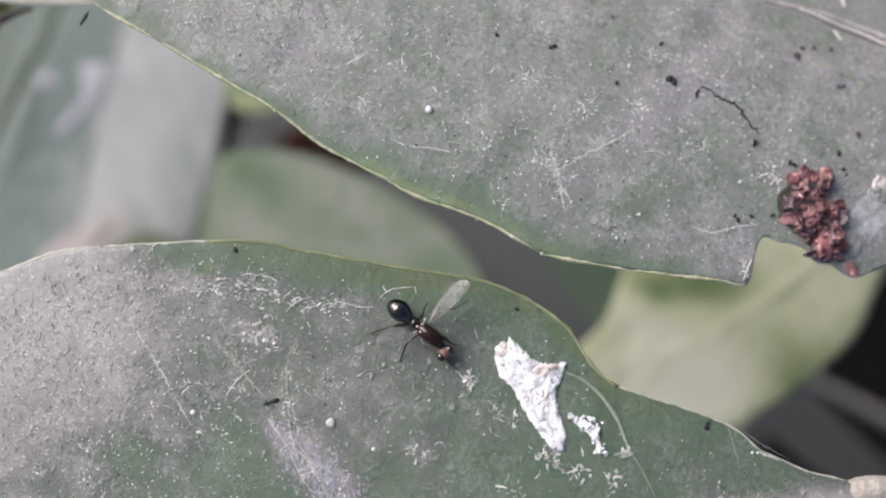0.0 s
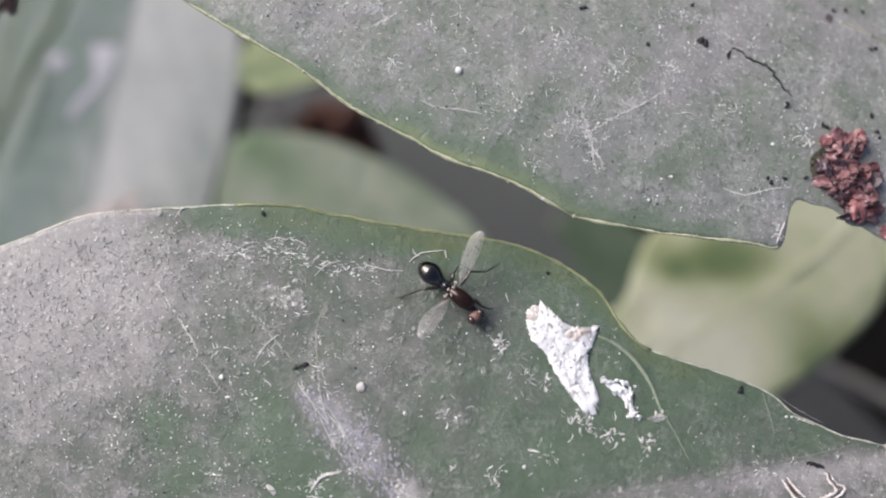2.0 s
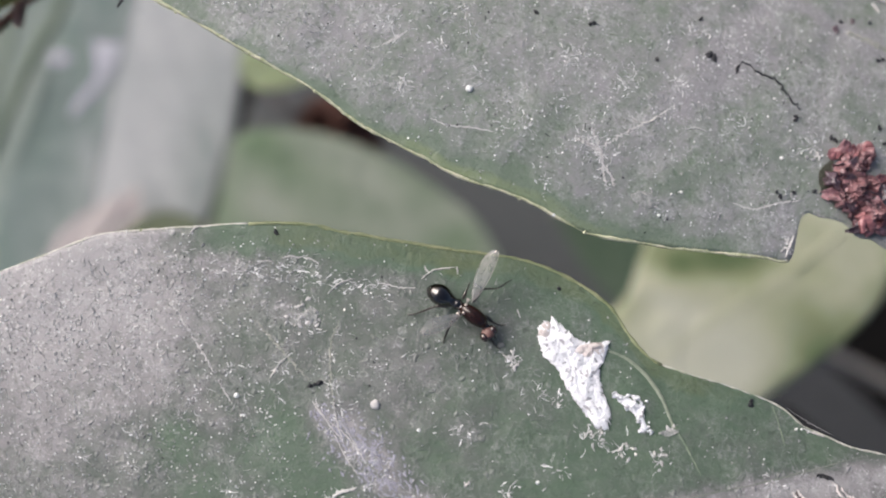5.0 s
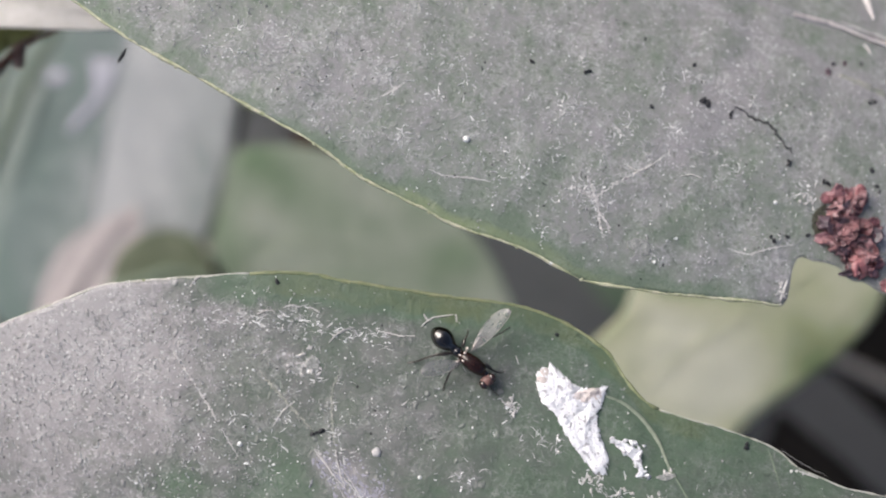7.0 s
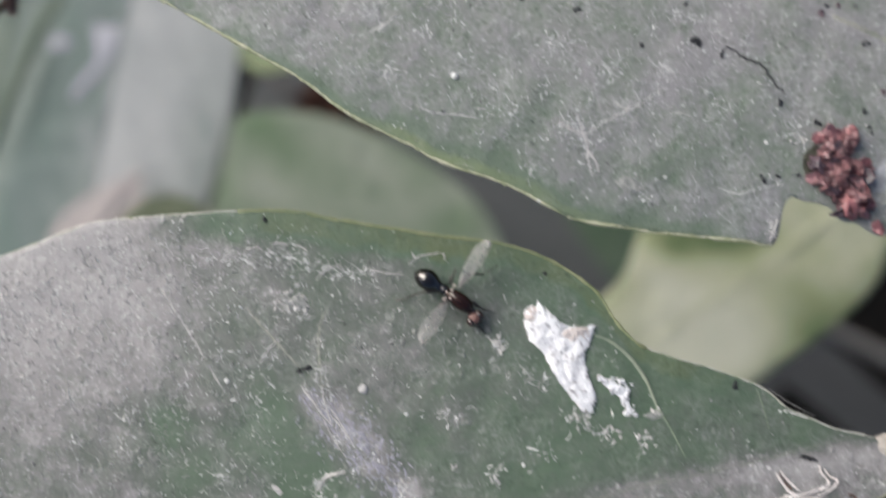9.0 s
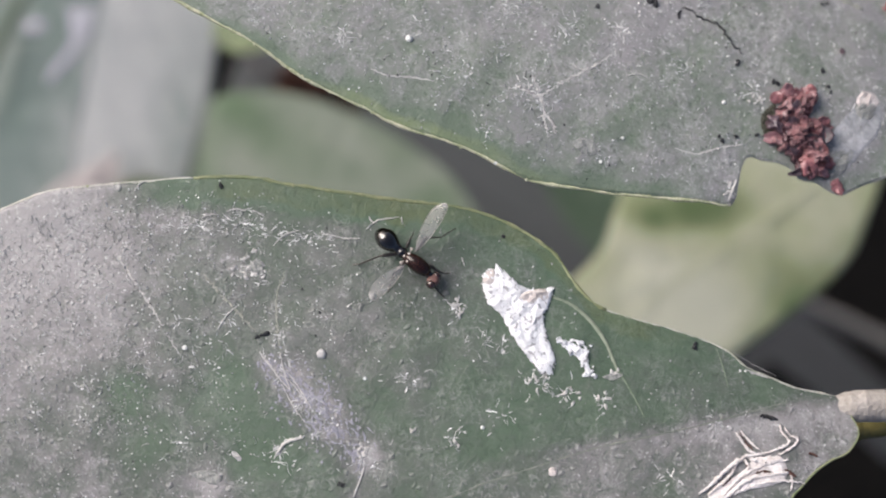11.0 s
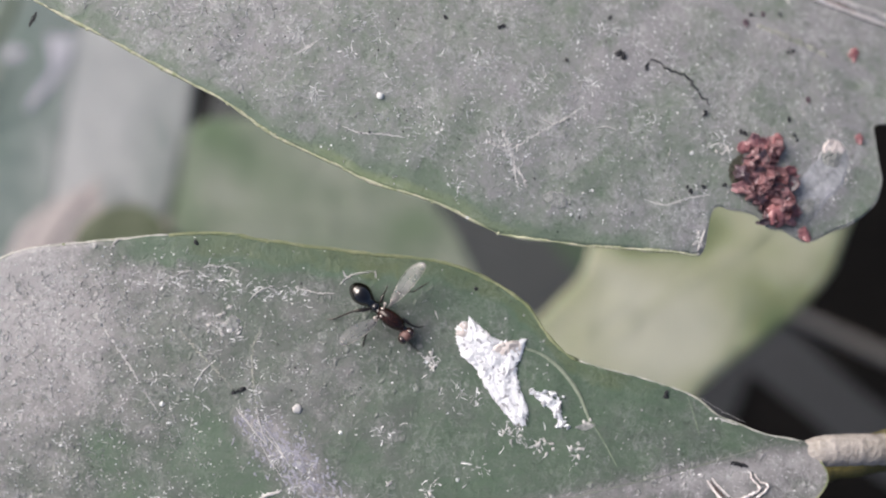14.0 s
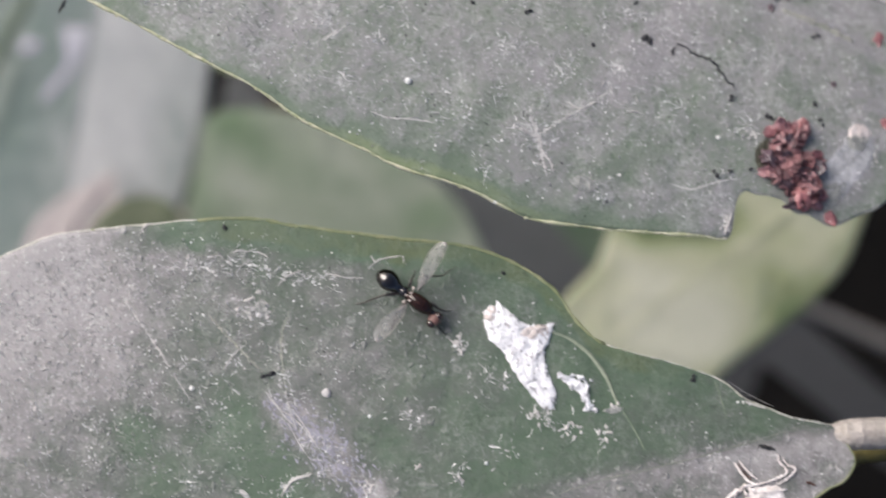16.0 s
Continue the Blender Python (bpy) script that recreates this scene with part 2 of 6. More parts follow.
LEAF_FAR_TEAL = leaf_material("leaf_teal", (0.10, 0.14, 0.12), (0.15, 0.19, 0.165), (0.27, 0.30, 0.27), (0.35, 0.35, 0.35), 0.15, 0.5, 0.5)
LEAF_FAR_GREEN = leaf_material("leaf_mid_green", (0.10, 0.155, 0.085), (0.16, 0.205, 0.13), (0.27, 0.295, 0.235), (0.32, 0.34, 0.27), 0.42, 0.5, 0.6, 0.3, (0.105, 0.165, 0.085))
LEAF_FAR_PALE = leaf_material("leaf_pale_yellow_green", (0.324, 0.354, 0.177), (0.432, 0.452, 0.275), (0.589, 0.589, 0.452), (0.629, 0.619, 0.511), 0.48, 0.5, 0.6, 0.3, (0.13, 0.18, 0.075))
# shaded leaves: the shade below the shrub is put into these two colours
LEAF_FAR_SHADED = leaf_material("leaf_painted_shade", (0.062, 0.072, 0.065), (0.081, 0.086, 0.081), (0.116, 0.116, 0.115), (0.121, 0.121, 0.121), 0.5, 0.6, 0.5, 0.0)
LEAF_FAR_SHADED_DEEP = leaf_material("leaf_painted_deep_shade", (0.034, 0.037, 0.035), (0.045, 0.047, 0.046), (0.066, 0.066, 0.066), (0.09, 0.09, 0.09), 0.5, 0.6, 0.5, 0.0)
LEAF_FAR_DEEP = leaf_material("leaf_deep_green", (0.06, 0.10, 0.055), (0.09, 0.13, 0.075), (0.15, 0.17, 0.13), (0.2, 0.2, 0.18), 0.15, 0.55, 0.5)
LEAF_FAR_LIME = leaf_material("leaf_lime_green", (0.21, 0.265, 0.12), (0.27, 0.325, 0.16), (0.36, 0.40, 0.25), (0.4, 0.42, 0.3), 0.3, 0.5, 0.6, 0.3)
LEAF_FAR_OLIVE = leaf_material("leaf_olive", (0.095, 0.12, 0.062), (0.13, 0.15, 0.085), (0.20, 0.21, 0.15), (0.24, 0.24, 0.18), 0.2, 0.5, 0.6)
RIM = plain_material("leaf_rim", (0.12, 0.15, 0.068), (0.29, 0.30, 0.17), 0.8, 0.5, 0.3)
RIM_UP = plain_material("leaf_rim_bright", (0.24, 0.275, 0.135), (0.62, 0.60, 0.45), 1.6, 0.5, 0.3)
RIM_PALE = plain_material("leaf_rim_pale", (0.22, 0.24, 0.16), (0.68, 0.65, 0.60), 1.2, 0.5, 0.3)
VEIN = plain_material("leaf_vein", (0.105, 0.145, 0.095), (0.175, 0.215, 0.15), 1.5, 0.55, 0.4)
VEIN_PALE = plain_material("leaf_vein_pale", (0.16, 0.19, 0.138), (0.255, 0.285, 0.215), 1.5, 0.55, 0.3)
RIB_TAN = plain_material("midrib_tan", (0.125, 0.155, 0.115), (0.235, 0.235, 0.215), 1.6, 0.6, 0.6)
MIDRIB_DUSTY = plain_material("midrib_dusty", (0.22, 0.24, 0.19), (0.34, 0.33, 0.30), 1.5, 0.6, 0.5)
MIDRIB_PALE = plain_material("midrib_pale", (0.56, 0.50, 0.47), (0.88, 0.84, 0.82), 1.6, 0.5, 0.6)
BARK = plain_material("bark_tan", (0.29, 0.255, 0.21), (0.47, 0.435, 0.385), 1.4, 0.7, 0.7, 0.0002)
PETIOLE = plain_material("petiole_tan", (0.31, 0.28, 0.245), (0.52, 0.475, 0.43), 0.9, 0.7, 0.6, 0.0002)
# grey bark with the shade of the lower shrub put into its colour
BARK_DARKENED = plain_material("bark_darkened", (0.08, 0.075, 0.075), (0.15, 0.14, 0.14), 0.9, 0.8, 0.8, 0.0002)
OLIVE = plain_material("stem_olive", (0.10, 0.085, 0.02), (0.19, 0.16, 0.05), 1.1, 0.5, 0.4)
DEAD = plain_material("dead_bract", (0.045, 0.018, 0.013), (0.12, 0.05, 0.035), 0.6, 0.7, 0.8, 0.0003)
WITHERED = plain_material("withered_leaf", (0.34, 0.31, 0.30), (0.46, 0.41, 0.39), 0.4, 0.6, 0.4)
CREAM = plain_material("cream_leaf", (0.74, 0.71, 0.62), (0.90, 0.86, 0.80), 0.5, 0.55, 0.3)
BRACT = plain_material("bract_olive", (0.20, 0.20, 0.045), (0.36, 0.36, 0.12), 0.7, 0.5, 0.4)
PINK_STUB = plain_material("stub_pink", (0.20, 0.12, 0.10), (0.34, 0.22, 0.19), 0.9, 0.6, 0.5)
# near-black: the shade under the leaves is put into the soil colour
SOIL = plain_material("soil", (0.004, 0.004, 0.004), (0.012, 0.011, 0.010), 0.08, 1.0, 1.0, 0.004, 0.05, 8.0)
HOLE_PATCH = plain_material("gnawed_hole_patch", (0.040, 0.042, 0.026), (0.105, 0.105, 0.075), 2.8, 0.6, 0.9, 0.0002)
LIME = plain_material("bird_lime", (0.80, 0.80, 0.83), (0.97, 0.97, 0.98), 5.5, 0.7, 0.8, 0.00008, 0.4)
def pitted(m, pit):
    """Small dark pits and pores in a chalky crust."""
    n, l = m.node_tree.nodes, m.node_tree.links
    p = n["Principled BSDF"]
    was = p.inputs["Base Color"].links[0].from_socket
    v = mm_coords(n, l)
    holes = ramp(n, l, noise_node(n, l, v, 4.2, 2.0, 0.5, 0.5), ((0.585, (0, 0, 0)), (0.64, (1, 1, 1))))
    l.new(mixed(n, l, calc(n, l, "MULTIPLY", holes, 0.8), was, pit), p.inputs["Base Color"])


pitted(LIME, (0.30, 0.29, 0.31))
LIME_PINK = plain_material("bird_lime_stained", (0.52, 0.45, 0.42), (0.76, 0.71, 0.68), 3.0, 0.7, 0.8, 0.0001, 0.3)
GAP_GREEN = plain_material("gap_dark_green", (0.075, 0.11, 0.07), (0.13, 0.17, 0.11), 0.5, 0.5, 0.3)
LILAC = plain_material("waxy_bloom", (0.31, 0.31, 0.35), (0.45, 0.44, 0.49), 0.5, 0.6, 0.4)
FILM = plain_material("dried_film", (0.22, 0.23, 0.23), (0.46, 0.46, 0.48), 0.9, 0.55, 0.6)
CRUST = plain_material("grey_crust", (0.19, 0.205, 0.19), (0.42, 0.42, 0.40), 5.0, 0.8, 0.8, 0.0001, 0.3)
CHALK = plain_material("white_speck", (0.62, 0.63, 0.60), (0.85, 0.85, 0.82), 4.0, 0.6, 0.4)
FIBRE = plain_material("pale_fibre", (0.40, 0.39, 0.37), (0.62, 0.60, 0.58), 3.0, 0.6, 0.4)
SOOT = plain_material("black_grit", (0.012, 0.013, 0.014), (0.04, 0.04, 0.045), 4.0, 0.6, 0.6)
FRASS = plain_material("frass_rust", (0.14, 0.044, 0.047), (0.39, 0.175, 0.175), 1.6, 0.28, 0.45, 0.00012, 0.5)
FRASS_MASS = plain_material("frass_wet", (0.09, 0.040, 0.046), (0.32, 0.165, 0.168), 1.0, 0.28, 0.5, 0.00015, 0.5)
FRASS_DARK = plain_material("frass_dark", (0.028, 0.018, 0.026), (0.13, 0.08, 0.09), 1.6, 0.28, 0.45, 0.00012, 0.5)
FRASS_PINK = plain_material("frass_mauve", (0.16, 0.068, 0.074), (0.43, 0.235, 0.24), 1.6, 0.28, 0.45, 0.00012, 0.5)

for m in (FRASS, FRASS_MASS, FRASS_DARK, FRASS_PINK):
    m.node_tree.nodes["Principled BSDF"].inputs["Coat Weight"].default_value = 0.6
    m.node_tree.nodes["Principled BSDF"].inputs["Coat Roughness"].default_value = 0.12


def dust_material(name, dull, usual, white):
    m, n, l, p = nodes_of(name)
    g = n.new("ShaderNodeNewGeometry")
    c = ramp(n, l, g.outputs["Random Per Island"], ((0.0, (dull, dull, dull)), (0.6, (usual, usual, 0.98 * usual)), (0.85, (white, white, 0.98 * white)), (1.0, (0.90, 0.89, 0.87))))
    l.new(c, p.inputs["Base Color"])
    p.inputs["Roughness"].default_value = 0.65
    return m


DUST = dust_material("dust_flecks", 0.24, 0.42, 0.70)
DUST_DULL = dust_material("caked_dust", 0.24, 0.36, 0.62)
THREADS = dust_material("dried_threads", 0.34, 0.52, 0.80)
BLOOM = plain_material("lilac_film", (0.205, 0.205, 0.23), (0.35, 0.345, 0.395), 1.6, 0.6, 0.5)


def shell_material(name, a, b, rough, coat=0.0):
    m = plain_material(name, a, b, 3.0, rough, 0.06, 0.00003, 0.6)
    p = m.node_tree.nodes["Principled BSDF"]
    p.inputs["Coat Weight"].default_value, p.inputs["Coat Roughness"].default_value, p.inputs["Coat IOR"].default_value = coat, 0.04, 1.5
    p.inputs["Specular IOR Level"].default_value = 1.0
    p.inputs["Specular Tint"].default_value = (1.0, 0.95, 0.90, 1.0)
    return m


FLY_BLACK = shell_material("fly_black", (0.002, 0.0018, 0.0016), (0.004, 0.0032, 0.003), 0.09, 0.6)
FLY_BLACK.node_tree.nodes["Principled BSDF"].inputs["Specular IOR Level"].default_value = 0.85
FLY_BROWN = shell_material("fly_brown", (0.008, 0.004, 0.003), (0.026, 0.010, 0.008), 0.09, 0.0)
FLY_BROWN.node_tree.nodes["Principled BSDF"].inputs["Specular IOR Level"].default_value = 0.42
FLY_HEAD = shell_material("fly_head", (0.085, 0.040, 0.034), (0.22, 0.125, 0.108), 0.4, 0.0)
FLY_HEAD.node_tree.nodes["Principled BSDF"].inputs["Specular IOR Level"].default_value = 0.35
FLY_EYE = shell_material("fly_eye", (0.012, 0.005, 0.004), (0.035, 0.012, 0.010), 0.2, 0.2)
FLY_LEG = shell_material("fly_leg", (0.007, 0.005, 0.004), (0.022, 0.014, 0.010), 0.3, 0.1)
FLY_PALE = shell_material("fly_pale", (0.42, 0.35, 0.30), (0.62, 0.55, 0.49), 0.35, 0.3)


def wing_material():
    m, n, l, p = nodes_of("fly_wing")
    v = mm_coords(n, l)
    f = noise_node(n, l, v, 2.5, 3.0)
    l.new(ramp(n, l, f, ((0.3, (0.62, 0.58, 0.55)), (0.7, (0.80, 0.76, 0.73)))), p.inputs["Base Color"])
    p.inputs["Roughness"].default_value, p.inputs["Specular IOR Level"].default_value = 0.22, 0.7
    p.inputs["Alpha"].default_value = 0.36
    bumped(n, l, p, noise_node(n, l, v, 5.0, 2.0), 0.4, 0.00005)
    return m


WING = wing_material()


# ---- mesh helpers ----
def part(name, bm, material, parent=None, label="", smooth_faces=True):
    """Links a bmesh in world metres as one mesh object, under a parent that is not turned."""
    at = parent.matrix_world.translation if parent else Vector((0, 0, 0))
    if parent:
        bpy.context.view_layer.update()
        at = parent.matrix_world.translation.copy()
        bmesh.ops.translate(bm, verts=bm.verts, vec=-at)
    me = bpy.data.meshes.new(name)
    bm.normal_update()
    bm.to_mesh(me)
    bm.free()
    me.materials.append(material)
    if smooth_faces:
        me.polygons.foreach_set("use_smooth", [True] * len(me.polygons))
    ob = new(name, me)
    if parent:
        ob.parent = parent
    if label:
        ob["label"] = label
    return ob


def thing(name, bm, material, label, category, group="", kind="", origin=None):
    """A top-level mesh with its origin in its middle."""
    pts = [v.co for v in bm.verts]
    c = origin or sum(pts, Vector()) / len(pts)
    bmesh.ops.translate(bm, verts=bm.verts, vec=-c)
    me = bpy.data.meshes.new(name)
    bm.normal_update()
    bm.to_mesh(me)
    bm.free()
    me.materials.append(material)
    me.polygons.foreach_set("use_smooth", [True] * len(me.polygons))
    ob = new(name, me)
    ob.location = c
    return tagged(ob, label, category, group, kind)


def spline(pts, count, closed=False):
    """Points at even steps along a Catmull-Rom curve through pts (2D or 3D)."""
    p = [Vector(q) for q in pts]
    n = len(p)
    dense = []
    spans = n if closed else n - 1
    for i in range(spans):
        a, b, c, d = (p[(i - 1) % n], p[i], p[(i + 1) % n], p[(i + 2) % n]) if closed else (p[max(i - 1, 0)], p[i], p[i + 1], p[min(i + 2, n - 1)])
        for k in range(24):
            t = k / 24
            dense.append(0.5 * ((2 * b) + (c - a) * t + (2 * a - 5 * b + 4 * c - d) * t * t + (3 * b - a - 3 * c + d) * t ** 3))
    dense.append(p[0].copy() if closed else p[-1].copy())
    run = [0.0]
    for a, b in zip(dense, dense[1:]):
        run.append(run[-1] + (b - a).length)
    out, j = [], 0
    for i in range(count):
        s = run[-1] * i / (count if closed else count - 1)
        while j < len(run) - 2 and run[j + 1] < s:
            j += 1
        f = (s - run[j]) / max(run[j + 1] - run[j], 1e-9)
        out.append(dense[j].lerp(dense[j + 1], f))
    return out


def tube(bm, pts, radii, sides=8, flat=1.0):
    """A closed tube along points in metres. radii: one in metres, or a function of 0 to 1."""
    n, rings = len(pts), []
    for i, p in enumerate(pts):
        d = (pts[min(i + 1, n - 1)] - pts[max(i - 1, 0)]).normalized()
        a = d.cross(Vector((0, 0, 1)))
        a = a.normalized() if a.length > 1e-3 else Vector((1, 0, 0))
        b = d.cross(a)
        r = radii(i / max(n - 1, 1)) if callable(radii) else radii
        rings.append([bm.verts.new(p + r * (math.cos(t) * a + flat * math.sin(t) * b)) for t in (2 * math.pi * k / sides for k in range(sides))])
    for q, w in zip(rings, rings[1:]):
        for k in range(sides):
            bm.faces.new((q[k], q[(k + 1) % sides], w[(k + 1) % sides], w[k]))
    bm.faces.new(rings[0][::-1])
    bm.faces.new(rings[-1])


def blob(bm, centre, size, seed, rough=0.3, level=2, turn=None, freq=1.6):
    """An uneven lump: an icosphere pushed in and out. size in metres."""
    made = bmesh.ops.create_icosphere(bm, subdivisions=level, radius=1.0)["verts"]
    e = turn or Euler((0, 0, 0)).to_matrix()
    for v in made:
        k = 1 + rough * noise.noise(v.co * freq + Vector((seed * 3.7, seed * 1.3, seed * 2.1)))
        c = v.co * k
        v.co = Vector(centre) + e @ Vector((c.x * size[0], c.y * size[1], c.z * size[2]))


def blade(midrib, side_a, side_b, height, dust, along=200, across=56, thick=0.28, wave=0.05):
    """A leaf blade between its midrib and its two margins: top and underside, closed all round. All in millimetres."""
    m = spline(midrib, along)
    a, b = spline(side_a, along), spline(side_b, along)
    cols, tints = [], []
    for i in range(along):
        row, tint = [], []
        for j in range(-across, across + 1):
            v = abs(j) / across
            e = (a if j < 0 else b)[i]
            q = m[i].lerp(e, v)
            z = height(q.x, q.y) + wave * noise.noise(Vector((q.x * 0.5, q.y * 0.5, 3))) * 2 + wave * 0.5 * noise.noise(Vector((q.x * 2.1, q.y * 2.1, 7)))
            row.append((q.x, q.y, z))
            tint.append(dust(q.x, q.y, (1 - v) * (e - m[i]).length, j < 0))
        cols.append(row)
        tints.append(tint)
    bm = bmesh.new()
    lay = bm.verts.layers.float.new("dust")
    top, low = [], []
    for row, tint in zip(cols, tints):
        t_row, l_row = [], []
        for k, ((x, y, z), d) in enumerate(zip(row, tint)):
            v = bm.verts.new(M(x, y, z))
            v[lay] = d
            t_row.append(v)
            w = bm.verts.new(M(x, y, z - thick))
            w[lay] = d * 0.4
            l_row.append(w)
        top.append(t_row)
        low.append(l_row)
    wide = 2 * across
    for i in range(along - 1):
        for k in range(wide):
            bm.faces.new((top[i][k], top[i + 1][k], top[i + 1][k + 1], top[i][k + 1]))
            bm.faces.new((low[i][k], low[i][k + 1], low[i + 1][k + 1], low[i + 1][k]))
        bm.faces.new((top[i][0], low[i][0], low[i + 1][0], top[i + 1][0]))
        bm.faces.new((top[i][wide], top[i + 1][wide], low[i + 1][wide], low[i][wide]))
    bmesh.ops.recalc_face_normals(bm, faces=bm.faces)
    return bm, a, b, m


def on(surface, pts, lift=0.0):
    return [M(q[0], q[1], surface(q[0], q[1]) + lift) for q in pts]


def fibre(surface, pts, radius, lift=0.03, count=24, seed=0, wob=0.06, flat=1.0, uneven=0.8):
    line = spline(pts, count)
    line = [Vector((p.x + wob * noise.noise(Vector((i * 0.6, seed, 0))), p.y + wob * noise.noise(Vector((seed, i * 0.6, 5))))) for i, p in enumerate(line)]
    bm = bmesh.new()
    tube(bm, on(surface, line, lift), lambda t: 0.001 * radius * (0.35 + 0.65 * math.sin(math.pi * (0.08 + 0.84 * t))) * max(0.15, 1 + uneven * noise.noise(Vector((t * 0.22 * count, seed, 1)))), 8, flat)
    return bm


def crust(surface, outline, thick, seed, rings=16, around=96, rough=0.5, freq=2.2):
    """A dried patch lying on a leaf: its outline in millimetres, thick and lumpy in the middle."""
    edge = spline(outline, around, True)
    c = sum(edge, Vector((0, 0))) / around
    bm = bmesh.new()
    mid = bm.verts.new(M(c.x, c.y, surface(c.x, c.y) + thick))
    last = None
    for r in range(1, rings + 1):
        k = r / rings
        ring = []
        for i, e in enumerate(edge):
            jag = 1 + (0.08 * noise.noise(Vector((i * 0.21, seed, 2))) + 0.10 * noise.noise(Vector((i * 0.55, seed, 8))) + 0.07 * noise.noise(Vector((i * 1.3, seed, 4)))) * k
            q = c + (e - c) * k * jag
            lift = thick * math.sqrt(max(0.0, 1 - k ** 6)) * (0.75 + rough * noise.fractal(Vector((q.x * freq, q.y * freq, seed)), 0.7, 2.3, 5))
            ring.append(bm.verts.new(M(q.x, q.y, surface(q.x, q.y) + max(lift, 0.01) - (0.05 if r == rings else 0))))
        for i in range(around):
            j = (i + 1) % around
            if last:
                bm.faces.new((last[i], ring[i], ring[j], last[j]))
            else:
                bm.faces.new((mid, ring[i], ring[j]))
        last = ring
    under = bm.verts.new(M(c.x, c.y, surface(c.x, c.y) - 0.05))
    for i in range(around):
        bm.faces.new((last[(i + 1) % around], last[i], under))
    bmesh.ops.recalc_face_normals(bm, faces=bm.faces)
    return bm


# ---- ground ----
bm = bmesh.new()
rng = random.Random(5)
steps = [-200, -60, -15, -4, -1.2, -0.5, -0.3] + [-0.2 + 0.02 * k for k in range(21)] + [0.3, 0.5, 1.2, 4, 15, 60, 200]
grid = [[bm.verts.new((x, y, rng.uniform(-0.006, 0.0) if abs(x) < 1 and abs(y) < 1 else 0)) for y in steps] for x in steps]
for i in range(len(steps) - 1):
    for j in range(len(steps) - 1):
        bm.faces.new((grid[i][j], grid[i + 1][j], grid[i + 1][j + 1], grid[i][j + 1]))
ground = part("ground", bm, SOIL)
tagged(ground, "bare soil, coloured near-black for the shade under the shrub", "ground", kind="structure")

# ---- the shrub: woody stem, petioles and leaves ----
shrub = new("shrub")
shrub.location = (0.185, -0.070, -0.004)
tagged(shrub, "leafy shrub with dusty grey-green leaves on tan stems", "shrub")
bpy.context.view_layer.update()


def branch(name, pts, r0, r1, material, label="", bumpy=0.12, parent=None):
    line = spline(pts, 60)
    bm = bmesh.new()
    tube(bm, [M(*p) for p in line], lambda t: 0.001 * (r0 + (r1 - r0) * t) * (1 + bumpy * noise.noise(Vector((t * 14, r0, 0)))), 14)
    return part(name, bm, material, parent or shrub, label)


def rim(leaf, line, height, radius, material, label, seed, teeth=(), lift=-0.04):
    """The thickened pale margin of a leaf, with its small blunt teeth."""
    bm = bmesh.new()
    pts = [M(q.x + 0.05 * noise.noise(Vector((i * 0.25, seed, 0))), q.y + 0.05 * noise.noise(Vector((seed, i * 0.25, 0))) + 0.045 * noise.noise(Vector((seed, i * 0.8, 3))), height(q.x, q.y) + lift) for i, q in enumerate(line)]
    tube(bm, pts, lambda t: 0.001 * radius * max(0.25, 0.9 + 0.75 * noise.noise(Vector((t * 45, seed, 2))) + 0.5 * noise.noise(Vector((t * 140, seed, 6)))), 8)
    for k, (x, y) in enumerate(teeth):
        blob(bm, M(x, y, height(x, y) - 0.04), (0.00012, 0.00010, 0.00009), seed + k, 0.3, 1)
    return part("margin", bm, material, leaf, label)


# the lower leaf, on which the fly sits; its stalk is at the woody stem
LOW_MID = [(20.63, -12.18), (16.55, -12.45), (12.23, -12.88), (8.08, -13.56), (5.38, -14.08), (-0.47, -15.39), (-10.78, -18.28), (-23.46, -23.02), (-53.28, -40.48), (-73.01, -50.10)]
LOW_TOP = [(20.00, -11.48), (17.96, -10.95), (16.55, -10.33), (15.48, -9.82), (14.63, -9.04), (13.46, -8.45), (11.55, -7.74), (9.58, -7.12), (8.33, -6.62), (7.60, -6.02), (6.93, -5.12), (6.53, -4.44), (6.05, -3.81), (4.66, -2.78), (3.26, -2.05), (1.29, -1.43), (-1.23, -1.09), (-4.02, -0.59), (-6.81, -0.11), (-8.76, 0.31), (-12.11, 0.36), (-16.33, 0.14), (-18.91, -0.06), (-20.63, -0.65), (-22.10, -1.16), (-25.75, -2.54), (-32.54, -5.87), (-43.84, -12.36), (-58.55, -23.62), (-70.81, -35.69), (-75.58, -43.77)]
LOW_BOT = [(20.68, -12.44), (20.98, -13.19), (20.31, -14.04), (19.21, -14.42), (18.26, -14.92), (17.29, -15.73), (16.48, -16.53), (14.22, -18.53), (8.95, -22.78), (1.09, -27.81), (-11.69, -34.49), (-32.27, -45.16), (-56.12, -53.61), (-73.01, -50.10)]
LOW_TOP[-1] = LOW_BOT[-1] = LOW_MID[-1]


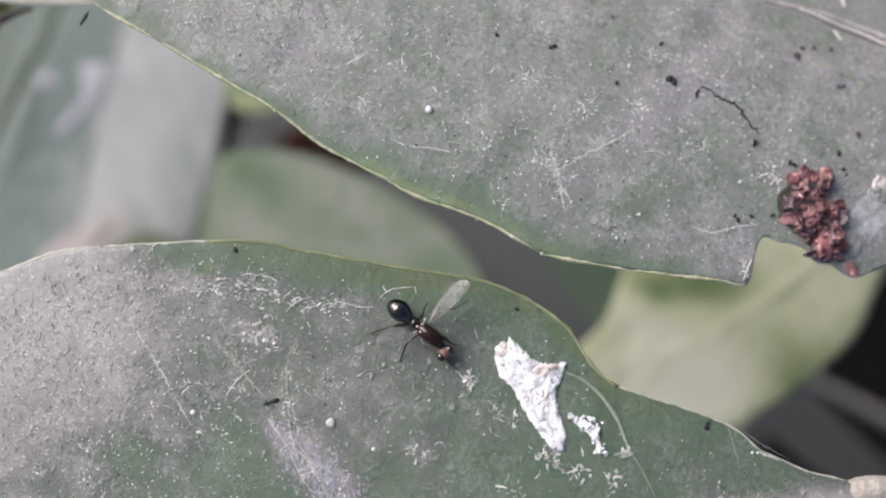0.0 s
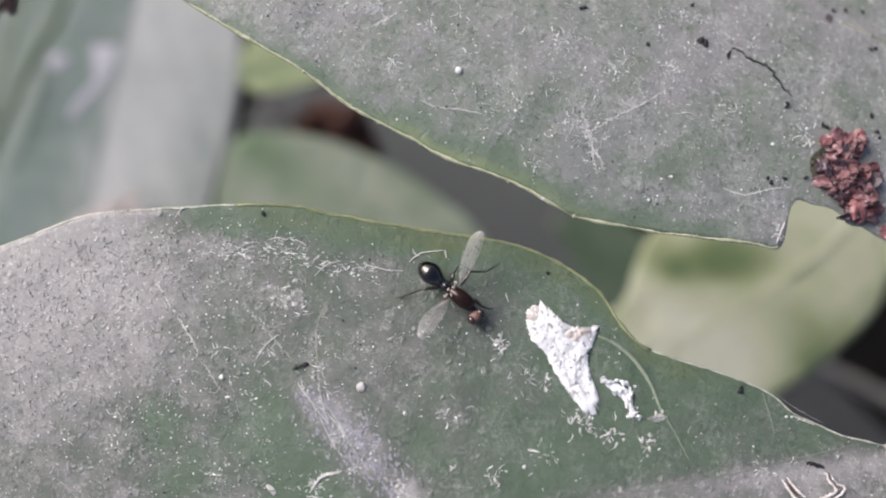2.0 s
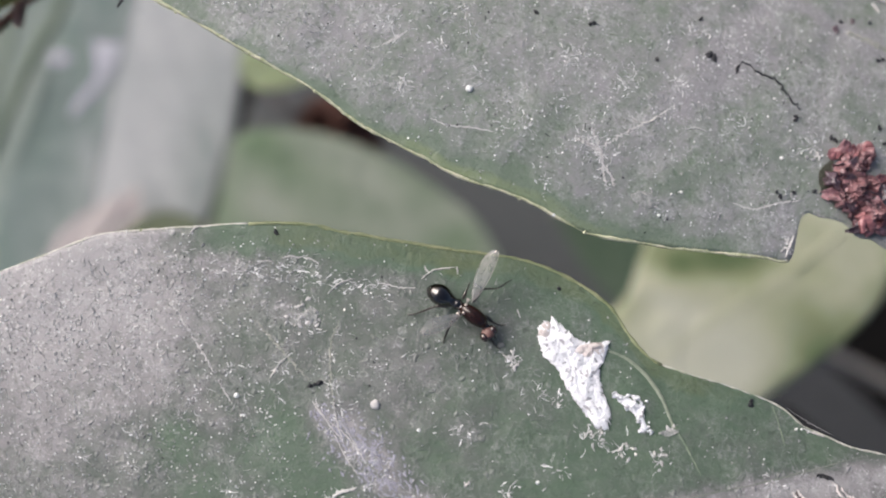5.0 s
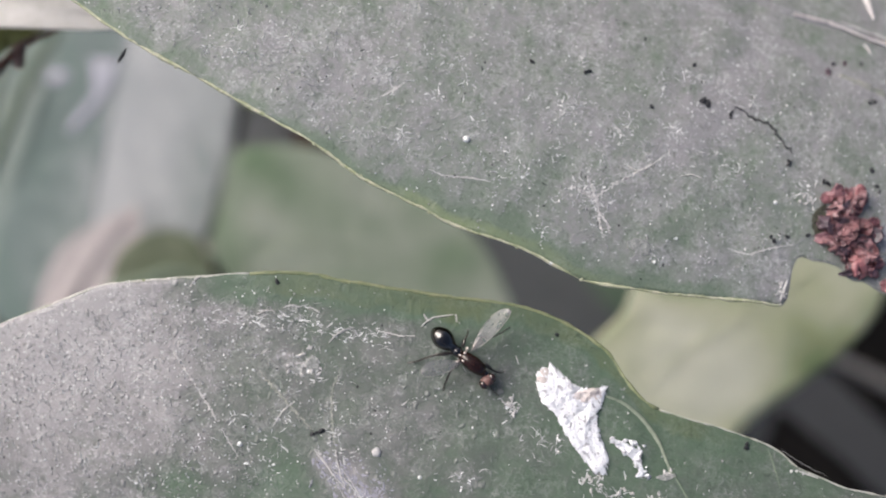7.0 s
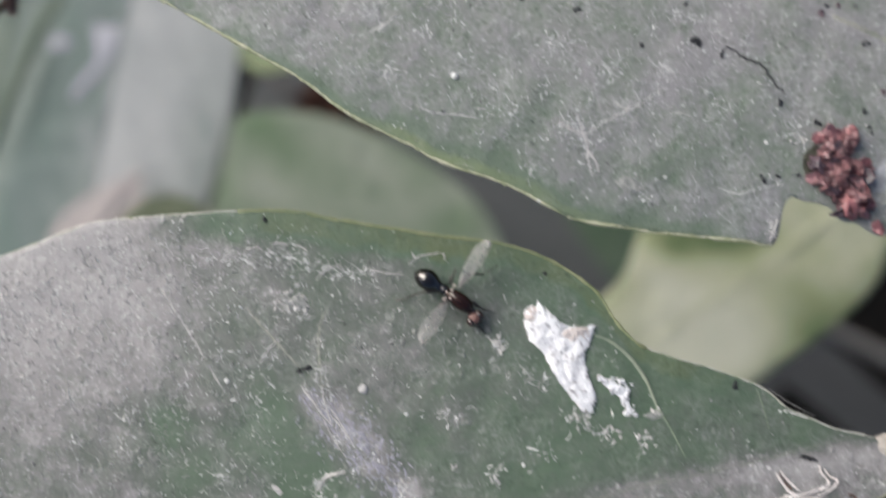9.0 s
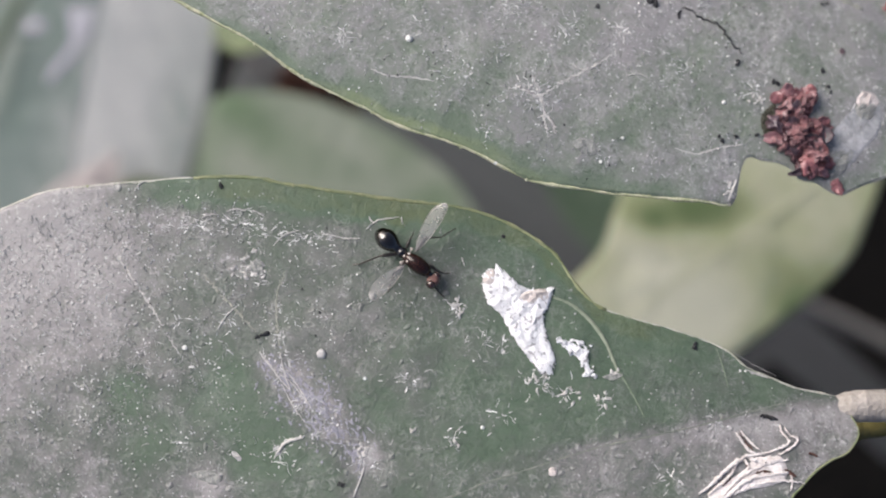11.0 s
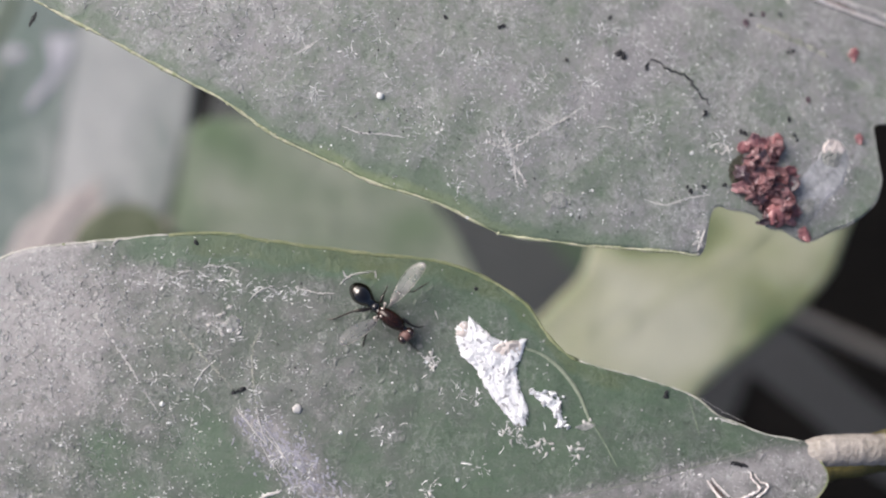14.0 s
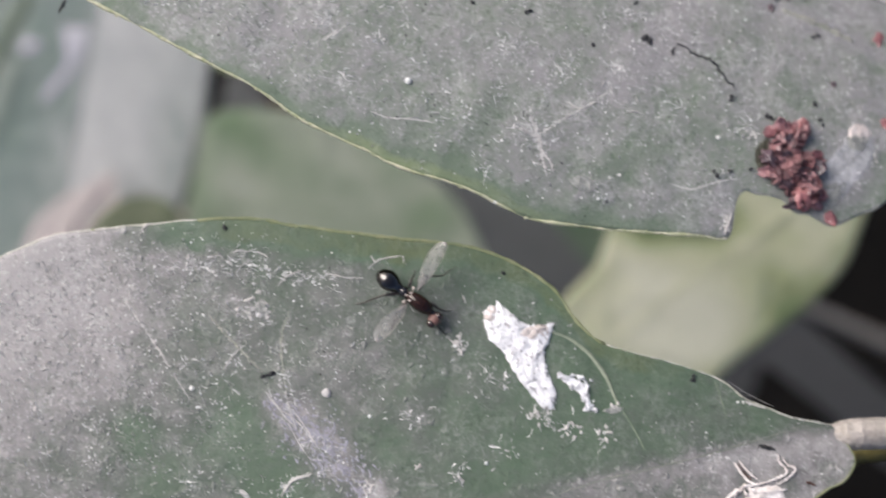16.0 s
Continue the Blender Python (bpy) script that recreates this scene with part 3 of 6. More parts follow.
def low_dust(x, y, edge, top):
    d = 0.10 * smooth(8, -4, x) + 0.16 * smooth(-4, -12, x) + 0.29 * smooth(-9, -23, x) + 0.08 - 0.10 * smooth(1, 4, x) + 0.09 * smooth(2, -4, x) * smooth(-12.5, -8.5, y)
    d += 0.45 * bump_at(x, y, -20, -1, 6) + 0.35 * bump_at(x, y, -22, -2, 5)
    for cx, cy, r, k in ((-14.97, -9.81, 1.3, -0.35), (-13.77, -12.57, 1.4, -0.3), (-10.08, -9.07, 1.2, -0.3), (-11, -10.5, 1.6, -0.25), (-8.5, -12.5, 2.6, -0.4), (-5.4, -10.2, 1.5, -0.25), (-2.6, -11.0, 1.6, -0.5), (-15, -11.5, 2.0, -0.25), (2.5, -8.5, 1.8, 0.22), (-1, -3.8, 2.8, -0.08), (1.2, -5.6, 1.6, 0.10), (-12.8, -7.0, 1.3, -0.2), (10.82, -15.52, 1.3, -0.35), (16.24, -16.23, 1.2, -0.3), (3, -12, 2.5, -0.2), (-1.5, -1.5, 2.0, -0.18), (-13.5, -4.5, 2.2, 0.12), (-9.5, -5.0, 2.2, -0.06), (-11.5, -6.8, 2.6, -0.08), (-5.5, -5.2, 2.6, 0.04), (-2.6, -6.6, 2.2, 0.04), (-9.8, -10.2, 1.5, -0.3), (-15, -10.2, 1.3, -0.3), (1.0, -9.5, 1.6, -0.15)):
        d += k * bump_at(x, y, cx, cy, r)
    # smeared streak of dried film
    off = (y + 8.4 + 0.95 * (x + 8.2)) / (0.45 + 0.6 * smooth(-8.5, -4.5, x))
    off += 0.8 * noise.noise(Vector((x * 1.1 - y * 0.9, (x + y) * 0.35, 6))) + 0.5 * noise.noise(Vector((x * 3.1 + y * 2.7, (x + y) * 0.5, 8)))
    d += 0.16 * math.exp(-0.16 * off * off) * smooth(-10.0, -7.6, x) * (1 - smooth(-3.6, -1.0, x))
    for cx, cy, r, k in ((-7.96, -8.59, 0.6, 0.50), (-6.88, -9.54, 1.1, 0.62), (-5.70, -10.61, 1.4, 0.66), (-4.52, -11.80, 1.0, 0.45), (-3.35, -13.09, 0.50, 0.60), (-3.86, -14.94, 0.35, 0.40)):
        d += k * bump_at(x, y, cx, cy, r) * (0.8 + 0.6 * noise.noise(Vector(((x - y) * 0.5, (x + y) * 1.7, 2))))
    # thin grey coat over the middle of the blade, patchy
    d += smooth(1.5, -3.5, x) * (0.10 + 0.22 * noise.noise(Vector((x * 0.33, y * 0.33, 21))) + 0.12 * noise.noise(Vector((x * 0.9, y * 0.9, 25))))
    d += 0.35 * bump_at(x, y, -1.2, -9.6, 1.2) + 0.45 * bump_at(x, y, -3.2, -13.4, 1.0) + 0.8 * bump_at(x, y, -11.0, -14.6, 1.2)
    if top:
        w = 1.4 - 0.3 * smooth(-6, 2, x) + 0.5 * noise.noise(Vector((x * 0.9, 3, 1))) + 0.25 * noise.noise(Vector((x * 2.7, 5, 1)))
        d -= (0.88 * smooth(w + 0.35, w - 0.4, edge) + 0.12 * smooth(3.4, 1.2, edge)) * smooth(-17.5, -11, x) * smooth(15, 9, x) * (1 - 0.45 * smooth(-3, 3, x))
    d += 0.08 + 0.08 * smooth(4, -1, x) * smooth(-9.0, -6.5, y) * smooth(-9.5, -5, x) + 0.12 * bump_at(x, y, -2, -4.6, 4.0) + 0.16 * smooth(-7.5, -12, y) * smooth(-6, -2, x)
    # dust along the base
    line = -13.55 + 0.14 * max(0.0, x - 1.5) - 0.0032 * max(0.0, x - 8.0) ** 2 + 0.35 * noise.noise(Vector((x * 0.8, y * 0.8, 15)))
    d += (0.38 + 0.24 * smooth(5, 8, x)) * smooth(line + 0.4, line - 0.5, y) * smooth(0.5, 4, x) + 0.06 * smooth(9, 16, x)
    rib = y + 12.9 - 0.085 * (x - 12.2)
    d += 0.35 * math.exp(-6 * rib * rib) * smooth(9, 15, x) + 0.25 * noise.noise(Vector((x * 0.9, y * 0.9, 12))) * smooth(7, 12, x)
    return d


lower_leaf = new("leaf")
lower_leaf.parent = shrub
bm, low_a, low_b, low_m = blade(LOW_MID, LOW_TOP, LOW_BOT, low_z, low_dust, 330, 72, wave=0.0)
part("blade", bm, LEAF_LOW, lower_leaf)
lower_leaf["label"] = "grey-green leaf coated with pale dust, fly on it"
far_edge = [q for q in low_a if q.x < -11.5]
rim(lower_leaf, far_edge, low_z, 0.06, RIM_PALE, "whitish edge of the leaf", 5)
base_edge = [q for q in low_a if q.x > 8.5]
rim(lower_leaf, base_edge, low_z, 0.055, RIM_PALE, "thin whitish edge of the leaf", 6)
rim(lower_leaf, low_a[len(base_edge) - 1:len(low_a) - len(far_edge) + 1], low_z, 0.095, RIM, "olive yellow-green edge of the leaf", 3, [(-8.76, 0.28), (-6.67, -0.17), (-4.02, -0.61), (-2.35, -0.92), (-16.90, 0.11)])
rim(lower_leaf, low_b, low_z, 0.075, RIM, "pale yellow-green edge of the leaf", 4)
bm = bmesh.new()
tube(bm, on(low_z, spline([(-2.61, -16.50), (-1.27, -15.85), (0.59, -15.15), (2.34, -14.54), (7.45, -13.19), (12.98, -12.34), (17.32, -11.57), (19.72, -11.24)], 120), 0.0), lambda t: 0.00005 * max(0.05, 1 + 1.1 * noise.noise(Vector((t * 30, 5, 1)))) * smooth(1.0, 0.85, t), 10, 0.25)
part("midrib", bm, RIB_TAN, lower_leaf, "pale tan midrib, dusty")
for k, (pts, r) in enumerate((
    ([(5.95, -6.02), (6.79, -6.38), (7.74, -7.21), (8.44, -8.25), (8.80, -9.2), (9.0, -9.8)], 0.105),
    ([(8.6, -8.7), (8.88, -9.38), (9.52, -10.55), (10.13, -11.83)], 0.05),
    ([(14.06, -8.86), (14.27, -9.65), (14.45, -10.69)], 0.035),
    ([(-15.47, -3.29), (-15.05, -3.86), (-14.43, -4.79)], 0.045),
    ([(-14.28, -5.05), (-13.95, -5.5), (-13.54, -6.14), (-13.2, -6.75)], 0.042),
    ([(-12.95, -7.2), (-12.5, -7.9), (-12.14, -8.47)], 0.025),
    ([(-7.09, -4.35), (-7.48, -5.43), (-7.50, -6.76), (-7.36, -8.09)], 0.045),
    ([(-11.09, -4.36), (-9.66, -5.97), (-8.53, -7.17)], 0.05),
)):
    part("vein", fibre(low_z, pts, 1.1 * r, 0.0, 60, k, 0.2 if k > 2 else 0.03, 0.4, 0.8 if k > 2 else 0.15), VEIN_PALE if k == 0 else VEIN if k < 3 else FIBRE if k < 6 else MIDRIB_DUSTY, lower_leaf, "pale side vein")

# the upper leaf, gnawed at its tip
UP_MID = [(37.07, 6.95), (31.22, 9.42), (27.61, 10.59), (23.01, 12.01), (20.04, 12.92), (17.37, 13.55), (12.63, 15.39), (4.89, 17.74), (-6.94, 21.05), (-20.72, 25.43), (-34.27, 31.55), (-44.62, 35.96)]
UP_LOW = [(36.85, 7.99), (33.31, 4.76), (30.14, 4.48), (26.88, 4.55), (25.68, 4.58), (25.29, 3.68), (25.52, 2.71), (25.61, 1.66), (25.11, 0.47), (23.84, -0.50), (22.52, -0.96), (20.91, -1.41), (19.69, -0.78), (18.90, -0.60), (18.19, 0.09), (16.74, 0.48), (16.08, 0.60), (15.64, -0.20), (15.20, -1.72), (13.96, -1.60), (11.64, -1.31), (9.21, -1.03), (7.37, -0.72), (4.99, -0.25), (3.19, 0.74), (1.54, 1.56), (-1.34, 2.59), (-2.83, 3.41), (-4.60, 4.33), (-5.95, 5.08), (-8.26, 6.82), (-10.97, 8.39), (-13.43, 9.87), (-15.35, 10.97), (-17.01, 11.96), (-19.83, 13.99), (-27.54, 19.62), (-36.02, 25.56), (-43.74, 31.19), (-44.98, 33.54)]
UP_HIGH = [(37.07, 6.95), (37.79, 10.17), (36.00, 16.84), (27.41, 25.13), (11.92, 31.50), (-3.71, 36.65), (-17.61, 39.39), (-31.21, 39.12), (-44.62, 35.96)]
UP_LOW[-1] = UP_HIGH[-1] = UP_MID[-1]
UP_LOW[0] = UP_HIGH[0] = UP_MID[0]


UP_VEIN = [(10.5, 15.2), (12.41, 14.01), (13.9, 13.07), (15.11, 12.39), (16.99, 11.70), (18.55, 10.93), (19.76, 10.14), (22.26, 9.07), (26.0, 7.2)]
UP_BRANCH = [(16.83, 11.73), (14.9, 11.16), (13.83, 10.50), (12.79, 9.81), (11.96, 9.40)]


def off_line(x, y, pts):
    """How far a place lies from a bent line."""
    best = 99.0
    for (ax, ay), (bx, by) in zip(pts, pts[1:]):
        t = min(1.0, max(0.0, ((x - ax) * (bx - ax) + (y - ay) * (by - ay)) / ((bx - ax) ** 2 + (by - ay) ** 2)))
        best = min(best, math.hypot(x - ax - t * (bx - ax), y - ay - t * (by - ay)))
    return best


def up_dust(x, y, edge, top):
    d = 0.62
    if x > 9 and y > 6:
        d += 0.14 * smooth(9, 12, x) * smooth(6, 8, y)
        d += 0.5 * math.exp(-9.0 * off_line(x, y, UP_VEIN) ** 2) + 0.30 * math.exp(-5.0 * off_line(x, y, UP_BRANCH) ** 2)
    for cx, cy, r, k in ((-1, 4.4, 2.6, -0.22), (4, 5.5, 1.6, -0.26), (8, 2.4, 1.8, -0.14), (11, 0.2, 2.6, 0.10), (12.5, 10, 3.2, 0.22), (3, 2.2, 2.0, 0.12), (13.5, 5.5, 1.6, -0.22), (13, 9.5, 3.0, -0.12), (2, 2.6, 1.6, -0.15), (5.2, 3.6, 1.3, 0.28), (-8, 9, 4, 0.16), (12.5, 5, 2.6, 0.10), (6, 9, 2.5, 0.10), (18.5, 3.5, 1.4, 0.25), (20.5, 1.5, 0.8, -0.3), (22.2, 1.6, 1.2, 0.75), (21.4, 0.4, 0.8, 0.6), (22.6, 2.9, 0.7, 0.5), (24.2, -0.2, 1.0, -0.3), (24.4, 1.3, 1.2, -0.4), (12, 2.6, 2.2, -0.20), (15.2, 3.4, 1.5, -0.20), (9.6, 2.2, 1.7, -0.20), (15.6, 7.6, 1.8, -0.12), (7.3, 4.8, 0.9, 0.25), (9.5, 6.0, 1.0, 0.25), (11.5, 7.4, 1.2, 0.22), (14.5, -0.6, 1.2, 0.15), (18.2, 12.5, 1.4, -0.38), (21.2, 11.4, 1.2, -0.38), (20.0, 14.2, 1.2, -0.25), (13.2, 9.0, 1.2, 0.25), (10.3, 11.0, 2.2, -0.18), (14.0, 12.0, 1.2, -0.1)):
        d += k * bump_at(x, y, cx, cy, r)
    if top:
        w = 0.75 + 0.35 * smooth(-5, 0, x) + 0.6 * noise.noise(Vector((x * 0.45, 8, 2))) + 0.3 * noise.noise(Vector((x * 1.9, 8, 5)))
        d -= (0.34 + 0.24 * smooth(-7, -2, x) * smooth(7, 3, x)) * smooth(w + 1.0, w - 0.6, edge) * smooth(14, 9, x)
        d -= 0.55 * smooth(0.75 * w + 0.15, 0.3 * w, edge) * smooth(-14, -6, x) * smooth(16, 11, x)
    return d


upper_leaf = new("leaf")
upper_leaf.parent = shrub
upper_leaf["label"] = "grey-green dusty leaf with a gnawed notch near its tip"
bm, up_a, up_b, up_m = blade(UP_MID, UP_LOW, UP_HIGH, up_z, up_dust, 360, 80, wave=0.0)
part("blade", bm, LEAF_UP, upper_leaf)
gnawed = max(i for i, q in enumerate(up_a) if (q - Vector([(15.32, -1.67)][0])).length < 0.5)
rim(upper_leaf, up_a[:gnawed + 1], up_z, 0.05, CRUST, "grey gnawed edge of the leaf", 7)
rim(upper_leaf, up_a[gnawed:], up_z, 0.085, RIM_UP, "pale yellow-green edge of the leaf", 8, [(-4.54, 4.27), (-5.87, 5.06), (-8.07, 6.65), (-1.34, 2.57), (-2.56, 3.24), (1.67, 1.45), (4.85, -0.22), (10.92, -1.20), (-11.11, 8.44), (-14.66, 10.50)])
rim(upper_leaf, up_b, up_z, 0.08, RIM, "pale yellow-green edge of the leaf", 9)
bm = bmesh.new()
tube(bm, on(up_z, up_m, -0.03), lambda t: 0.001 * (0.35 + 0.3 * t), 10, 0.15)
part("midrib", bm, LEAF_RIB, upper_leaf, "raised midrib")
for k, (pts, r) in enumerate((
    ([(17.45, 13.70), (18.1, 13.58), (18.75, 13.44), (19.7, 13.26), (20.6, 13.02)], 0.11),
    ([(20.2, 13.25), (20.9, 13.12), (21.83, 12.79), (23.11, 12.36), (26.31, 11.38), (29.83, 10.08)], 0.10),
    ([(19.7, 13.18), (20.43, 12.98), (21.73, 12.44), (23.03, 12.03), (25.76, 11.0), (29.64, 9.6)], 0.10),
    ([(20.9, 12.92), (21.8, 12.60), (23.05, 12.19), (26.0, 11.15)], 0.06),
    ([(22.45, 15.7), (22.59, 14.72), (22.63, 13.63)], 0.08),
    ([(22.2, 15.6), (22.42, 14.6), (22.63, 13.70)], 0.05),
    ([(21.55, 12.02), (21.84, 11.49)], 0.05),
)):
    # strip 3, dark brown, is laid in for the shaded gap between strands
    part("midrib_skin", fibre(up_z, pts, 1.15 * r, 0.17 if 0 < k < 3 else 0.13, 60, 20 + k, 0.05, 0.8, 0.4), LIME_PINK if k == 0 else DEAD if k == 3 else MIDRIB_PALE, upper_leaf, "split whitish skin along the midrib, with a dark strip for its gap")
for k, (pts, r) in enumerate((
    ([(19.6, 10.2), (20.0, 10.02), (20.6, 9.78), (21.3, 9.46), (22.26, 9.05), (23.5, 8.4)], 0.13),
    ([(-4.78, 8.95), (-4.24, 9.24), (-3.64, 9.63)], 0.06),
    ([(-2.57, 5.35), (-1.75, 5.00), (-0.66, 4.90), (0.44, 4.69)], 0.045),
    ([(12.31, 1.15), (13.41, 0.82), (14.60, 1.10), (15.80, 1.22)], 0.045),
)):
    part("vein", fibre(up_z, pts, 1.6 * r if k == 0 else r, 0.02 if k == 0 else 0.0, 50, 30 + k, 0.08, 0.25), MIDRIB_DUSTY if k == 0 else FIBRE, upper_leaf, "pale side vein")

for k, (pts, r) in enumerate((
    ([(5.55, 3.78), (6.3, 4.25), (7.28, 4.76), (8.4, 5.3), (9.55, 6.05)], 0.05),
    ([(5.3, 4.9), (5.5, 4.2), (5.75, 3.4), (5.8, 2.6), (6.01, 1.82)], 0.06),
    ([(4.41, 4.39), (5.0, 4.1), (5.55, 3.78)], 0.05),
    ([(5.8, 3.0), (6.2, 2.5), (6.3, 2.0)], 0.04),
)):
    part("film_ridge", fibre(up_z, pts, r, 0.0, 60, 45 + k, 0.25, 0.4, 1.0), FIBRE, upper_leaf, "crinkled whitish ridge of dried film")

# stems
branch("stem", [(185, -70, -404), (112, -45, -200), (62, -26, -62), (33, -15.0, -10), (26.6, -12.6, 0.5), (25.8, -10.5, 12)], 5.5, 1.9, BARK_DARKENED, "grey woody stem, bark darkened for the shade")
bm = bmesh.new()
line = spline([(19.3, -12.08, 1.35), (20.0, -12.06, 1.35), (20.8, -12.07, 1.25), (22.9, -12.22, 0.65), (24.8, -12.45, -0.1), (26.3, -12.7, -1.0)], 60)
tube(bm, [M(*p) for p in line], lambda t: 0.00082 * (0.55 + 0.45 * smooth(0.0, 0.30, t)) * (1 + 0.10 * noise.noise(Vector((t * 14, 1, 0))) + 0.05 * noise.noise(Vector((t * 45, 4, 0)))), 18)
part("petiole", bm, PETIOLE, shrub, "short dusty tan petiole")
branch("shoot", [(21.6, -14.2, -3.5), (23.0, -13.9, -3.6), (24.5, -13.6, -3.4), (27.0, -13.4, -4.5)], 0.85, 1.1, OLIVE, "olive-yellow young shoot", 0.15)
branch("stem", [(-150, 90, -404), (-112, 66, -200), (-70, 46, -50), (-50, 35, 2.0), (-40.5, 30.5, 4.6)], 5.0, 0.8, BARK, "tan woody stem")

# ---- leaves further down ----
def far_leaf(midrib, side_a, side_b, z0, slope, material, label, bow=0.0, dust=None, along=70, across=14, rib=None, stalk=None, ribw=1.0):
    cx = sum(p[0] for p in midrib) / len(midrib)
    cy = sum(p[1] for p in midrib) / len(midrib)

    def height(x, y):
        return z0 + slope[0] * (x - cx) + slope[1] * (y - cy) - bow * ((x - cx) ** 2 + (y - cy) ** 2) * 0.01

    leaf = new("leaf")
    leaf.parent = shrub
    leaf["label"] = label
    bm, a, b, m = blade(midrib, side_a, side_b, height, dust or (lambda x, y, e, t: 0.0), along, across, 0.3, 0.1)
    part("blade", bm, material, leaf)
    bm = bmesh.new()
    tube(bm, [M(q.x, q.y, height(q.x, q.y) + 0.05) for q in m], lambda t: 0.001 * ribw * (1.0 - 0.7 * t), 8, 0.5)
    part("midrib", bm, rib or VEIN, leaf)
    if stalk:
        q = m[0]
        s = Vector(stalk)
        e = Vector((q.x, q.y, height(q.x, q.y)))
        line = spline([e, e.lerp(s, 0.5) + Vector((0, 0, -6)), s], 24)
        bm = bmesh.new()
        tube(bm, [M(*p) for p in line], lambda t: 0.001 * (0.8 + 0.6 * t), 8)
        part("petiole", bm, BARK, leaf)
    return leaf, height


def green_dust(x, y, e, t):
    """Grey and beige bloom in the middle of the mid-green leaf, clean towards its tip."""
    d = 0.14 + 0.7 * noise.noise(Vector((x * 0.14, y * 0.18, 3)))
    for cx, cy, r, k in ((-24.5, 9.0, 5.0, -0.7), (-26.5, -2.0, 2.5, -0.4), (-19.0, -0.5, 4.0, 0.45), (-8.0, 0.0, 6.0, 0.25), (-23.5, 3.0, 2.2, 0.35), (2.0, -1.0, 3.0, -0.3)):
        d += k * bump_at(x, y, cx, cy, r)
    return d


branch("stem", [(-150, 90, -404), (-120, 0, -260), (-100, -34, -190), (-80, -30, -120), (-60, -36, -100)], 3.4, 1.2, BARK, "tan woody stem")
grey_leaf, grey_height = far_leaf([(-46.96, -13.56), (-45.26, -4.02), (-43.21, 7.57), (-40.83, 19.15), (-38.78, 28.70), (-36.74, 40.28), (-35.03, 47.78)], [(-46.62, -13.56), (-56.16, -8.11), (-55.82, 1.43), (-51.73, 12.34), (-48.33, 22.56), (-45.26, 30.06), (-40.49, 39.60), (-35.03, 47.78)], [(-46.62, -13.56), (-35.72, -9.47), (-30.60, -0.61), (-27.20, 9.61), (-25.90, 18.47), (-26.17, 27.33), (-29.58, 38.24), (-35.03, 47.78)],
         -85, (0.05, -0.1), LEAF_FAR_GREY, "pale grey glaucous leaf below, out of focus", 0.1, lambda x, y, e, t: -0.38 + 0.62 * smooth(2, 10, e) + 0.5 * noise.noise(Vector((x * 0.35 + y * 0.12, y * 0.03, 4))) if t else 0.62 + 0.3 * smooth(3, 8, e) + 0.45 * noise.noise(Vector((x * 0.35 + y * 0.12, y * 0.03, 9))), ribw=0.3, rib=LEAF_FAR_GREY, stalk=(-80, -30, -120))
for k, pts in enumerate(([(-43.95, 22.91), (-42.13, 22.37), (-40.47, 22.80), (-40.93, 20.09), (-42.33, 17.76), (-44.29, 15.23), (-46.56, 13.46), (-46.65, 14.48), (-44.92, 16.47), (-43.60, 18.48), (-43.37, 20.51)], [(-49.52, 20.57), (-48.94, 21.36), (-46.76, 21.30), (-46.60, 20.20), (-47.79, 19.63), (-49.29, 19.74)])):
    part("bloom", crust(grey_height, pts, 0.25, 300 + k, 8, 40), LILAC, grey_leaf, "whitish waxy bloom on the leaf")
far_leaf([(-70.92, -13.45), (-67.16, 3.08), (-61.90, 21.86), (-57.39, 37.64), (-54.39, 48.15)], [(-71.29, -13.45), (-83.69, 3.08), (-78.43, 21.86), (-67.91, 37.64), (-54.39, 48.15)], [(-70.54, -13.45), (-58.15, -2.93), (-55.14, 13.60), (-51.76, 26.37), (-50.63, 37.64), (-54.39, 48.15)],
         -104, (0.1, -0.1), LEAF_FAR_TEAL, "teal-green leaf below, out of focus", 0.0, stalk=(-80, -30, -120))
far_leaf([(-6.75, 23.43), (-15.84, 20.84), (-21.68, 18.89), (-25.19, 16.94)], [(-6.75, 23.43), (-14.54, 24.73), (-22.33, 22.78), (-24.67, 20.19), (-25.19, 16.94)], [(-6.75, 23.43), (-13.24, 18.24), (-18.43, 16.29), (-22.33, 15.64), (-25.19, 16.94)],
         -78, (0.0, 0.0), LEAF_FAR_LIME, "small pale green leaf below, out of focus", ribw=0.4, stalk=(-10, 45, -84))
# strand added in the gap; its dark green stands in for the shadow
branch("shoot", [(-46, 60, -110), (-48.4, 27.6, -88.0), (-50.2, 23.0, -86.0), (-52.1, 17.6, -84.0), (-55.5, 9.9, -84.0), (-58.3, 4.2, -86.0), (-61.9, -3.2, -90.0), (-80, -30, -120)], 0.5, 0.8, GAP_GREEN, "dark green strand added for the dark gap between the leaves")
branch("twig", [(-10, 45, -84), (-60, 66, -130), (-112, 66, -200)], 0.9, 1.6, BARK, "tan twig")
far_leaf([(-29.36, -0.59), (-20.01, 0.07), (-9.48, -1.91), (-0.26, -5.20), (7.64, -11.79)], [(-29.36, -0.59), (-27.39, 6.32), (-25.55, 10.86), (-17.38, 11.13), (-9.48, 8.43), (-2.90, 4.48), (3.03, -0.92), (7.64, -11.79)], [(-29.36, -0.59), (-23.97, -7.83), (-14.75, -13.10), (-4.21, -16.39), (7.64, -11.79)],
         -80, (0.0, 0.0), LEAF_FAR_GREEN, "mid-green leaf below, out of focus", 0.1, green_dust, stalk=(-80, -30, -120), rib=LEAF_FAR_GREEN, ribw=0.25)
